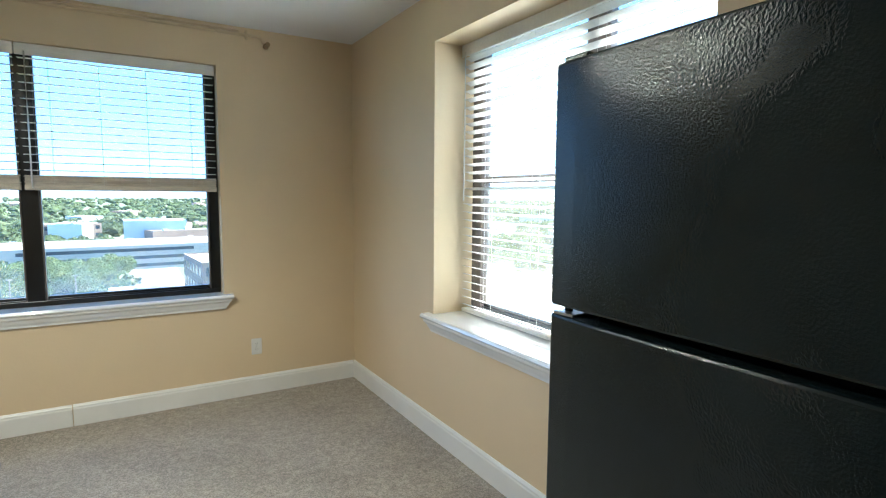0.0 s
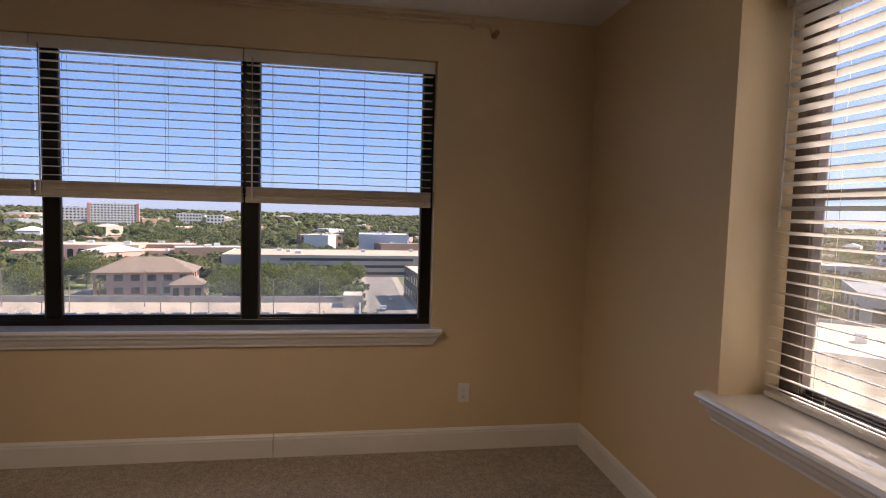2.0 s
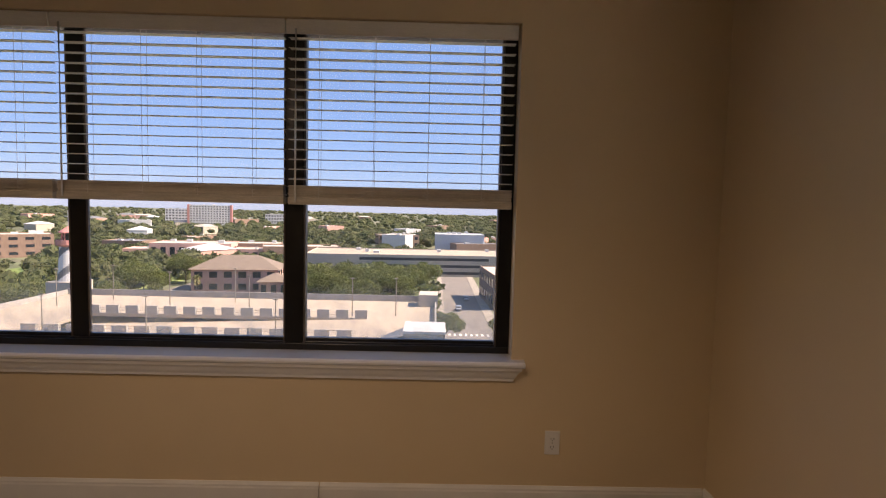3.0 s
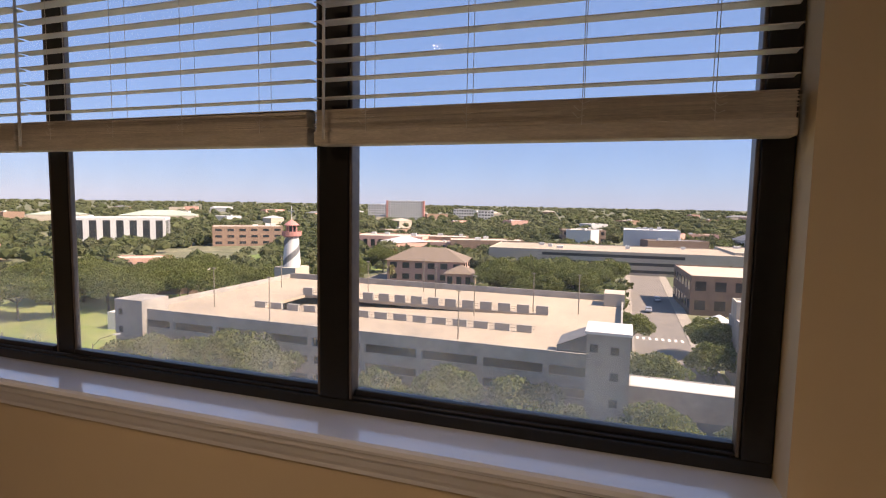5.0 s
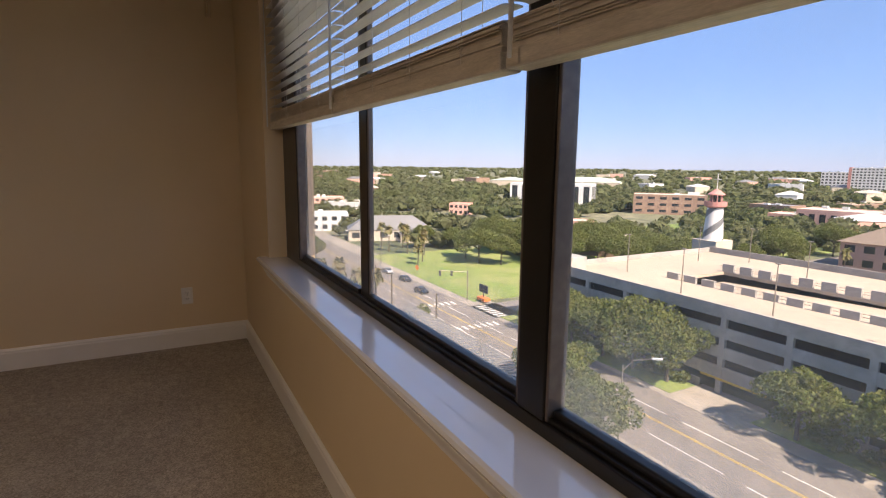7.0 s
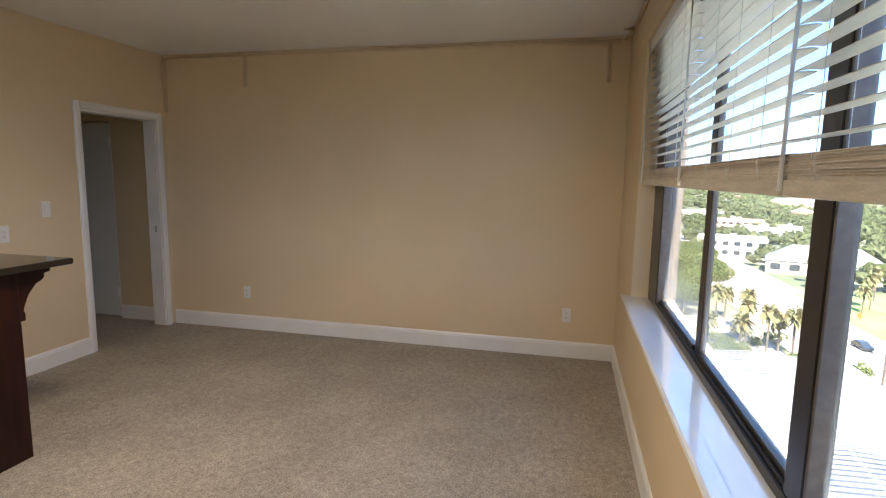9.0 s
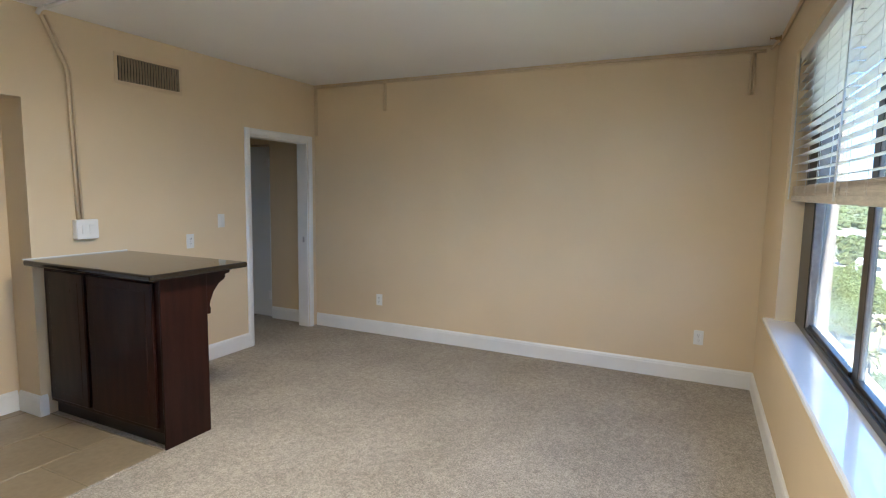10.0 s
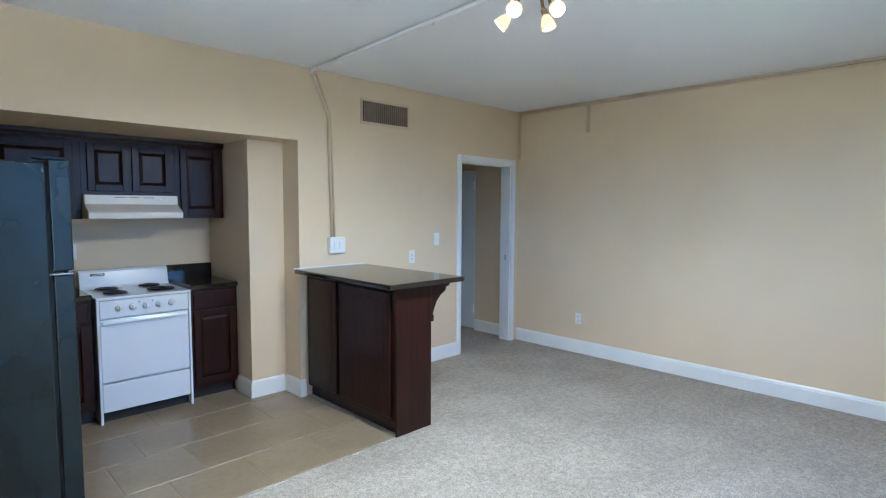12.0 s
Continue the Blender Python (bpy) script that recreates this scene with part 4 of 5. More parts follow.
sheet("pavement", 19.5, 70.5, 22.5, 420, 0.15, M_PAVE, "pale concrete pavement", "pavement")
sheet("verge", -84, 65.0, -42.5, 70.4, 0.22, M_GRASS, "grass verge under the street trees", "grass")
sheet("verge", -32, 66.6, 0, 70.4, 0.22, M_GRASS, "grass verge under the street trees", "grass")
sheet("verge", -88, 30, 5, 45, 0.10, M_GRASS, "grass strip below the tower", "grass")
sheet("field", -165, 66.5, -97, 150, 0.20, M_GRASS, "open mown green lot", "grass")
sheet("field", -190, 160, -100, 260, 0.15, M_GRASS, "green park lawn", "grass")
sheet("pavement", -128, 20, -100, 44, 0.05, M_PAVE, "pale paved car park beside trees", "pavement")
sheet("pavement", 27, 105, 80, 160, 0.10, M_PAVE, "pale paved yard", "pavement")
sheet("pavement", -42.5, 63.6, -32, 72, 0.19, M_PAVE, "concrete garage driveway", "pavement")

lines = setting("lane_line", MB().box(-330, 56.45, G + 0.1, 120, 56.58, G + 0.172).box(-330, 56.72, G + 0.1, 120, 56.85, G + 0.172), M_YELLOW, "double yellow centre line", "road marking")
for y in (53.3, 59.2):
    for i in range(14):
        x = -120 + i * 12
        tagged(part("lane_dash", MB().box(x, y - 0.08, G + 0.1, x + 9.5, y + 0.08, G + 0.172), M_WHITEP), "white lane dash", "road marking", "lane dashes", "structure")
for x0 in (-82.0, -99.5):
    for i in range(9):
        tagged(part("crosswalk_bar", MB().box(x0, 50.3 + i * 1.4, G + 0.1, x0 + 2.2, 50.9 + i * 1.4, G + 0.172), M_WHITEP), "white crosswalk bar", "road marking", "crosswalk bars", "structure")
for i in range(7):
    tagged(part("crosswalk_bar", MB().box(-93.2 + i * 1.35, 64.6, G - 0.1, -92.6 + i * 1.35, 67.2, G + 0.172), M_WHITEP), "white crosswalk bar", "road marking", "crosswalk bars", "structure")
for y0 in (92, 135):
    for i in range(8):
        tagged(part("crosswalk_bar", MB().box(8.0 + i * 1.4, y0, G - 0.1, 8.6 + i * 1.4, y0 + 2.4, G + 0.058), M_WHITEP), "white crosswalk bar", "road marking", "crosswalk bars", "structure")

# own tower below the flat
setting("tower_wall", MB().box(-14, -18, G, W + 0.38, D + 0.22, -0.21), M_CREAM, "plain wall of the apartment tower below", "wall")


def building(name, label, cx, cy, lx, ly, z1, wall, roof=None, hip=0.0, rows=0, cols=0, rot=0.0, parapet=0.5, pane=None, overhang=0.4, z0=G, group="", winh=0.5):
    """A block with a parapet or a hipped roof, and single windows on its sides."""
    t = thing(name, label, "building", (cx, cy, z0), group)
    t.rotation_euler = (0, 0, radians(rot))
    h = z1 - z0
    part("wall", MB().box(-lx / 2, -ly / 2, 0, lx / 2, ly / 2, h), wall, t)
    if hip:
        o = overhang
        a, b = lx / 2 + o, ly / 2 + o
        r = max(a - b, 0)
        s = max(b - a, 0)
        mb = MB()
        v = [(-a, -b, h), (a, -b, h), (a, b, h), (-a, b, h), (-r, -s, h + hip), (r, s, h + hip)]
        mb.v = v
        mb.f = [(0, 1, 5, 4), (2, 3, 4, 5), (1, 2, 5), (3, 0, 4), (3, 2, 1, 0)] if a >= b else [(0, 1, 4), (1, 2, 5, 4), (2, 3, 5), (3, 0, 4, 5), (3, 2, 1, 0)]
        part("roof", mb, roof, t)
    else:
        p = parapet
        mb = MB()
        for q in ((-lx / 2, -ly / 2, lx / 2, -ly / 2 + 0.3), (-lx / 2, ly / 2 - 0.3, lx / 2, ly / 2), (-lx / 2, -ly / 2 + 0.3, -lx / 2 + 0.3, ly / 2 - 0.3), (lx / 2 - 0.3, -ly / 2 + 0.3, lx / 2, ly / 2 - 0.3)):
            mb.box(q[0], q[1], h, q[2], q[3], h + p)
        part("parapet", mb, wall, t)
        part("roof", MB().box(-lx / 2 + 0.3, -ly / 2 + 0.3, h, lx / 2 - 0.3, ly / 2 - 0.3, h + 0.12), roof or wall, t)
        rg = random.Random(int(abs(cx) + abs(cy)))
        for i in range(min(5, int(lx * ly / 250))):
            x, y = rg.uniform(-lx * 0.38, lx * 0.38), rg.uniform(-ly * 0.35, ly * 0.35)
            part("roof_unit", MB().box(x, y, h + 0.12, x + rg.uniform(1.5, 3.5), y + rg.uniform(1.5, 3), h + rg.uniform(1.0, 2.0)), M_WHT, t)
    if rows:
        wh = h / rows
        for k in range(rows):
            zc = (k + 0.55) * wh
            for side in (-1, 1):
                n = cols
                w = lx / n * 0.55
                for i in range(n):
                    x = -lx / 2 + lx * (i + 0.5) / n
                    part("window", MB().box(x - w / 2, side * (ly / 2) - 0.06, zc - wh * winh / 2, x + w / 2, side * (ly / 2) + 0.06, zc + wh * winh / 2), pane or M_PANE, t)
                n = max(1, round(cols * ly / lx))
                w = ly / n * 0.55
                for i in range(n):
                    y = -ly / 2 + ly * (i + 0.5) / n
                    part("window", MB().box(side * (lx / 2) - 0.06, y - w / 2, zc - wh * winh / 2, side * (lx / 2) + 0.06, y + w / 2, zc + wh * winh / 2), pane or M_PANE, t)
    return t


# parking garage
def garage():
    t = thing("parking_garage", "grey concrete parking garage with open roof deck", "parking garage")
    X0, X1, Y0, Y1, DZ, PT = -75.0, 4.6, 71.0, 117.0, -18.4, -17.35
    RX0, RX1, RY0, RY1 = -58.0, -8.0, 84.0, 98.0
    mb = MB()
    mb.box(X0, Y0 + 0.3, DZ - 0.5, X1, RY0, DZ).box(X0, RY1, DZ - 0.5, X1, Y1, DZ).box(X0, RY0, DZ - 0.5, RX0, RY1, DZ).box(RX1, RY0, DZ - 0.5, X1, RY1, DZ)
    part("roof_deck", mb, M_DECK, t, "sunlit pale concrete deck")
    # ramp that sinks between the two rows of barriers
    part("ramp", MB().face([(RX0, RY0, DZ - 1.9), (RX1, RY0, DZ - 0.1), (RX1, RY1, DZ - 0.1), (RX0, RY1, DZ - 1.9)]).face([(RX0, RY1, DZ - 2.1), (RX1, RY1, DZ - 0.4), (RX1, RY0, DZ - 0.4), (RX0, RY0, DZ - 2.1)]), M_DECK, t)
    # slabs and core wall are near-black, the interior shade painted into them
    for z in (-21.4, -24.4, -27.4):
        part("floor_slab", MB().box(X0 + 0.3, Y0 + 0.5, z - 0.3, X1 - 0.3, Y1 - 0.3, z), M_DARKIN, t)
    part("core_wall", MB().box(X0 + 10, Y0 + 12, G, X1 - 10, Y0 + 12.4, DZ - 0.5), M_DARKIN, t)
    bands = [(PT, -19.15), (-20.4, -21.95), (-23.15, -24.75), (-25.95, -27.6)]
    for z1, z0 in bands:
        part("spandrel", MB().box(X0, Y0, z0, X1, Y0 + 0.3, z1), M_CONC, t)
        part("spandrel", MB().box(X0, Y0 + 0.3, z0, X0 + 0.3, Y1, z1), M_CONC, t)
        part("spandrel", MB().box(X0, Y1, z0, X1, Y1 + 0.3, z1 + (0.25 if z1 == PT else 0)), M_CONC, t)
        part("spandrel", MB().box(X1 - 0.3, Y0 + 0.3, z0, X1, Y1, z1), M_CONC, t)
    n = 10
    for i in range(n):
        x = X0 + 0.1 + (X1 - X0 - 1.0) * i / (n - 1)
        part("column", MB().box(x, Y0 - 0.06, G, x + 0.8, Y0 + 0.45, PT - 1.2), M_CONC, t)
    part("base_wall", MB().box(X0, Y0 + 0.02, G, -42.5, Y0 + 0.28, -28.7).box(-32, Y0 + 0.02, G, X1, Y0 + 0.28, -28.7), M_CONC, t)
    blk = MB().box(-1.15, -0.25, 0, 1.15, 0.25, 1.15).mesh("barrier_block")
    tall = MB().box(-1.1, -0.3, 0, 1.1, 0.3, 2.1).mesh("barrier_block")
    x = RX0
    while x < RX1:
        part("barrier_block", blk, M_CONC, t).location = (x, RY0 - 0.3, DZ)
        part("barrier_block", tall, M_CONC, t).location = (x + 0.6, RY1 + 0.4, DZ - 0.6)
        x += 3.45
    for p, q in (((RX0 - 1.2, RY0 - 0.3), (RX1, RY0 - 0.3)), ((RX0 - 1.2, RY1 + 0.4), (RX1, RY1 + 0.4))):
        for h in (0.6, 1.0):
            part("rail", MB().tube([(*p, DZ + h), (*q, DZ + h)], 0.04, 5), M_POLE, t)
    # corner stair tower
    s = part("stair_tower", MB().box(0.6, 65.6, G, 5.4, 71.0, -13.4), M_CONC, t)
    part("tower_roof", MB().box(0.4, 65.4, -13.4, 5.6, 71.2, -13.1), M_WHT, s, "white membrane roof")
    for z in (-15.2, -18.2, -21.3, -24.4, -27.5):
        part("window", MB().box(3.3, 65.52, z - 0.45, 4.2, 65.68, z + 0.45), M_PANE, s)
    part("window", MB().box(1.0, 65.52, -15.5, 1.9, 65.68, -14.6), M_PANE, s)
    part("glass_canopy", MB().face([(-3.4, 71.5, -16.6), (0.4, 71.5, -14.9), (0.4, 77, -14.9), (-3.4, 77, -16.6)]).face([(-3.4, 71.5, -18.4), (-3.4, 71.5, -16.6), (-3.4, 77, -16.6), (-3.4, 77, -18.4)]).face([(-3.4, 71.5, -18.4), (0.4, 71.5, -18.4), (0.4, 71.5, -14.9), (-3.4, 71.5, -16.6)]), M_GREYROOF, s)
    # far stair head and left corner block
    part("stair_head", MB().box(1.0, 111, DZ, 4.9, 116.4, -15.9), M_CREAM, t)
    k = part("corner_block", MB().box(-77.0, 70.0, G, -71.0, 75.5, -15.9), M_CONC, t)
    for z in (-18.0, -21.0):
        part("window", MB().box(-76.1, 69.94, z - 0.5, -75.3, 70.06, z + 0.5), M_PANE, k)
    part("clearance_bar", MB().box(-42.3, 70.9, -27.9, -32.2, 71.1, -27.6), M_YELLOW, t)


garage()


def pole_light(x, y, z, h, arms=0):
    t = thing("lamp_post", "slim metal lamp post on the roof deck" if not arms else "tall metal street lamp with angled arm", "street lamp", (x, y, z), "lamp posts")
    part("pole", MB().tube([(0, 0, 0), (0, 0, h)], [0.11, 0.07], 6), M_POLE, t)
    if arms:
        part("arm", MB().tube([(0, 0, h * 0.93), (0.9, 0.6, h + 0.7), (2.6, 1.6, h + 1.3)], 0.06, 6), M_POLE, t)
        part("lamp_head", MB().obox(pose(3.0, 1.85, h + 1.36, 0, -6, 32), 1.0, 0.34, 0.16), M_WHT, t)
    else:
        part("lamp_head", MB().box(-0.35, -0.2, h, 0.35, 0.2, h + 0.14), M_POLE, t)
    return t


for x, y in ((-66, 81), (-50, 75.5), (-36, 76), (-18, 76), (-30, 100), (-46, 103), (-11, 100), (-20, 92), (-3, 101), (-68, 104), (-62, 112), (-37, 112)):
    pole_light(x, y, -18.4, 7.0)
pole_light(-36.2, 48.5, G, 9.4, 1)
pole_light(-8.5, 48.5, G, 9.0, 1)
pole_light(-75, 64.2, G, 8.0, 1)
pole_light(-150, 65.0, G, 8.0, 1)

# lighthouse sign tower behind the deck
t = thing("lighthouse", "white lighthouse with dark spiral stripe and pink lantern", "lighthouse", (-79, 124, -19.0))
part("base", MB().box(-3.2, -3.2, -11, 3.2, 3.2, 2.6), M_CREAM, t)
mb, ms = MB(), MB()
sg, hs = 24, 18
for k in range(hs):
    for i in range(sg):
        z0, z1 = 2.6 + 7.9 * k / hs, 2.6 + 7.9 * (k + 1) / hs
        r0, r1 = 2.35 - 0.55 * k / hs, 2.35 - 0.55 * (k + 1) / hs
        a0, a1 = 2 * math.pi * i / sg, 2 * math.pi * (i + 1) / sg
        tgt = ms if (i - k) % 12 < 4 else mb
        tgt.face([(r0 * math.cos(a0), r0 * math.sin(a0), z0), (r0 * math.cos(a1), r0 * math.sin(a1), z0), (r1 * math.cos(a1), r1 * math.sin(a1), z1), (r1 * math.cos(a0), r1 * math.sin(a0), z1)])
part("shaft", mb, M_WHT, t)
part("stripe", ms, M_STRIPE, t, "grey spiral stripe")
part("gallery", MB().lathe(pose(0, 0, 0), [(1.8, 10.4), (2.55, 10.8), (2.6, 11.9), (2.4, 11.9), (2.35, 11.0), (1.2, 11.0)], 16), M_REDP, t, "faded red gallery")
part("lantern", MB().lathe(pose(0, 0, 0), [(1.0, 11.0), (1.0, 13.5)], 10), M_PANE, t, "dark lantern glass")
for i in range(8):
    a = 2 * math.pi * i / 8
    part("lantern_post", MB().tube([(1.35 * math.cos(a), 1.35 * math.sin(a), 11.0), (1.35 * math.cos(a), 1.35 * math.sin(a), 13.6)], 0.13, 5), M_REDP, t)
part("lantern_roof", MB().lathe(pose(0, 0, 0), [(1.95, 13.5), (1.9, 13.7), (0.9, 14.5), (0.15, 14.95)], 12), M_REDP, t)
part("spire", MB().tube([(0, 0, 14.9), (0, 0, 18.6)], 0.11, 5), M_WHT, t)
part("spire_bar", MB().tube([(-0.9, 0, 17.2), (0.9, 0, 17.2)], 0.10, 5), M_WHT, t)

building("pink_house", "pink stucco hall with brown hipped roof", -69, 203, 30, 17, -21.4, M_PINK, M_ROOF, 4.6, 2, 6, 8, overhang=1.0)
building("pink_house", "small pink stucco wing with hipped roof", -52.5, 192, 10, 9, -24.6, M_PINK, M_ROOF, 2.6, 1, 3, 8, overhang=0.8)
building("low_building", "pink and tan flat-roofed building group", -138, 322, 44, 26, -21.0, M_PINK, M_CREAM, 0, 1, 9, 10)
building("low_building", "low pink flat-roofed wing", -166, 318, 18, 20, -24.6, M_PINK, M_CREAM, 0, 1, 4, 10)
building("low_building", "low pink flat-roofed wing", -105, 324, 20, 20, -24.0, M_PINK, M_CREAM, 0, 1, 4, 10)
building("low_building", "low tan flat-roofed building", -110, 345, 30, 20, -22.0, M_BRICK, M_CREAM, 0, 1, 6, 10)
building("hospital_tower", "tall grey slab tower with red brick ends", -325, 790, 54, 16, 1.0, M_WHT, M_CREAM, 0, 9, 14, 18, pane=M_PANE)
for sx in (-28.5, 28.5):
    building("hospital_end", "red brick end bay of the slab tower", -325 + sx * math.cos(radians(18)), 790 + sx * math.sin(radians(18)), 3.2, 17, 1.5, M_REDP, None, rot=18)
building("far_block", "white far hospital block", -392, 835, 36, 18, -5.5, M_WHT, None, 0, 6, 8, 18)
building("far_block", "white low office block", -253, 872, 34, 16, -11, M_WHT, None, 0, 4, 8, 15)
building("far_block", "white low office block", -200, 813, 24, 14, -11.5, M_WHT, None, 0, 4, 5, 15)
building("tank_building", "white rounded store with flat roof", 22, 405, 36, 30, -15.9, M_WHT, M_WHT, 0)
building("low_building", "low brown brick office block", -28, 452, 34, 18, -19.5, M_BRICK, M_CREAM, 0, 2, 7, 15)
# dark panes here are open parking levels, their shade painted as flat boxes
building("long_building", "long pale concrete parking building", -2, 275, 112, 40, -20.2, M_CREAM, M_DECK, 0, 3, 1, 4, pane=M_DARKIN, winh=0.4)
building("long_building", "long pale concrete parking building", 80, 290, 60, 40, -19.5, M_CREAM, M_DECK, 0, 3, 1, 4, pane=M_DARKIN, winh=0.4)
building("office_block", "brown brick office with ribbon windows", 43, 187, 42, 30, -19.0, M_BRICK, M_CREAM, 0, 2, 8, 4)
# garage openings: dark boxes painted as the shade inside
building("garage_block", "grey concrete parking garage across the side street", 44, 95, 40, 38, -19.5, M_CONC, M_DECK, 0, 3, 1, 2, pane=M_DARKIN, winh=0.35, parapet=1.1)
building("stair_head", "white stair head on the garage roof", 25.5, 110, 4.0, 4.5, -15.8, M_CREAM, M_WHT, 0, z0=-19.4)
building("canopy_block", "low concrete bridge beside the garage", 14.5, 78.5, 18, 5, -22.5, M_CONC, M_WHT, 0, z0=-26, parapet=0.2)
building("church", "white church with steeple", 90, 430, 16, 26, -22, M_WHT, M_GREYROOF, 5, 1, 4, 10)
t = thing("steeple", "white pointed church steeple", "steeple", (92, 422, G))
part("shaft", MB().box(-2, -2, 0, 2, 2, 12), M_WHT, t)
part("spire", MB().lathe(pose(0, 0, 0), [(2.4, 12), (0.1, 22)], 8), M_WHT, t)
building("arched_building", "white modern building with tall window bays", -326, 280, 62, 30, -13.4, M_WHT, M_WHT, 0, 1, 8, 40, winh=0.75)
building("arena", "wide hall with pale green roof", -600, 435, 50, 40, -20, M_CREAM, M_GREENROOF, 4, rot=40)
building("arena", "wide hall with pale green roof", -520, 500, 80, 50, -20, M_CREAM, M_GREENROOF, 6, rot=40)
building("office_block", "brown office with ribbon windows", -238, 305, 44, 22, -17.6, M_BRICK, M_CREAM, 0, 3, 6, 40, winh=0.4)
building("low_building", "small pink stucco shop", -284, 172, 12, 10, -23.2, M_PINK, None, 0, 2, 4, 40)
building("low_building", "low pink flat-roofed building", -188, 176, 20, 12, -24.5, M_PINK, M_CREAM, 0, 1, 5, 35)
building("low_building", "red brick flat-roofed building", -130, 146, 24, 14, -22.6, M_BRICK, M_CREAM, 0, 1, 4, 32)
building("grey_roof_house", "tan house with long grey roof", -203, 90, 34, 15, -25.5, M_CREAM, M_GREYROOF, 5.2, 1, 6, 72)
building("grey_roof_house", "small tan gabled wing with grey roof", -190, 95, 11, 8, -26.5, M_CREAM, M_GREYROOF, 3.0, 1, 2, 72)
building("white_shed", "small white flat-roofed shed on the lot", -106, 98, 8, 5, -26.2, M_WHT, M_WHT, 0, rot=10)
building("low_building", "plain white two-storey block", -245, 72, 26, 16, -22.5, M_WHT, M_WHT, 0, 2, 6, 75)
building("low_building", "pale brick two-storey block", -345, 100, 30, 18, -21.5, M_PINK, M_CREAM, 0, 3, 8, 75)
building("bus_sign", "long blue and white trailer", -243, 146, 15, 3.2, -27.4, M_BLUE, M_WHT, 0, rot=75)
building("low_roof_building", "low building with ribbed grey metal roof", -66, 33, 43, 28, -26.4, M_CREAM, M_GREYROOF, 1.0)
t = thing("roof_ribs", "standing seams of the ribbed metal roof", "roof seams", kind="stuff")
mb = MB()
m12 = pose(-66, 33, 0)
for i in range(44):
    x = -21 + 42 * i / 43
    for s in (-1, 1):
        mb.obox(m12 @ pose(x, s * 7.2, -25.82, s * -4.0, 0, 0), 0.12, 14.2, 0.16)
part("seam", mb, M_GREYROOF, t)
# plain low roofs scattered through the woods
rg = random.Random(5)
for i in range(80):
    d, a = rg.uniform(330, 1500), rg.uniform(-78, 58)
    x, y = 4 + d * math.sin(radians(a)), 4 + d * math.cos(radians(a))
    building("far_house", "pale low-roofed building among distant trees", x, y, rg.uniform(14, 48), rg.uniform(12, 26), G + rg.uniform(6, 11), rg.choice([M_CREAM, M_WHT, M_PINK, M_BRICK]), rg.choice([M_WHT, M_CREAM, M_GREYROOF]), rg.choice([0, 0, 3]), rot=rg.uniform(0, 90), parapet=0.6, group="far houses")
t = thing("party_tent", "white peaked canopy tent in a yard", "tent", (27, 146, G))
part("canopy", MB().lathe(pose(0, 0, 0, 0, 0, 45), [(4.6, 2.6), (4.7, 3.0), (0.2, 5.2)], 4), M_TENT, t)
for sx in (-3, 3):
    for sy in (-3, 3):
        part("leg", MB().tube([(sx, sy, 0), (sx, sy, 2.8)], 0.06, 5), M_POLE, t)

# ---- trees ----
def leaf_quads(centres, radii, n, size, rng):
    """Many small leaf faces in clumps, as vertex and face arrays."""
    V, F = [], []
    per = n // len(centres)
    for c, r in zip(centres, radii):
        d = rng.normal(size=(per, 3))
        d /= np.linalg.norm(d, axis=1)[:, None]
        rad = r * rng.uniform(0.55, 1.08, size=per) ** 0.6
        p = c + d * rad[:, None] * np.array([1, 1, 0.78])
        u = rng.normal(size=(per, 3))
        u /= np.linalg.norm(u, axis=1)[:, None]
        w = np.cross(u, d + rng.normal(size=(per, 3)) * 0.6)
        w /= np.linalg.norm(w, axis=1)[:, None] + 1e-6
        s = size * rng.uniform(0.5, 1.2, size=per)[:, None]
        V.append(np.stack([p - u * s, p + w * s * 0.6, p + u * s, p - w * s * 0.6], 1).reshape(-1, 3))
    V = np.concatenate(V)
    F = np.arange(len(V)).reshape(-1, 4)
    return V, F


def tree(seed, h, spread, n=2600, size=0.34):
    rng = np.random.default_rng(seed)
    t = thing("tree", "broad live oak with dense dark green crown", "tree", (0, 0, 0), "street trees")
    mb = MB().tube([(0, 0, 0), (0.1, 0.05, h * 0.22), (0.0, 0.1, h * 0.42)], [0.32, 0.25, 0.18], 7)
    C, R = [], []
    k = 15
    for i in range(k):
        a, rr = 2.4 * i, spread * math.sqrt((i + 0.5) / k) * 0.78
        z = h * (0.80 - 0.34 * (rr / spread) ** 1.5) + rng.uniform(-0.09, 0.09) * h
        c = np.array([rr * math.cos(a), rr * math.sin(a), z])
        C.append(c)
        R.append(spread * rng.uniform(0.26, 0.42))
        if i % 2 == 0:
            mb.tube([(0, 0.1, h * 0.36), tuple(c * [0.5, 0.5, 0] + np.array([0, 0, h * 0.52])), tuple(c)], [0.14, 0.09, 0.03], 5)
    part("trunk", mb, M_BARK, t)
    V, F = leaf_quads(C, R, n, size, rng)
    me = bpy.data.meshes.new("crown")
    me.from_pydata(V.tolist(), [], F.tolist())
    part("crown", me, M_LEAF, t)
    return t


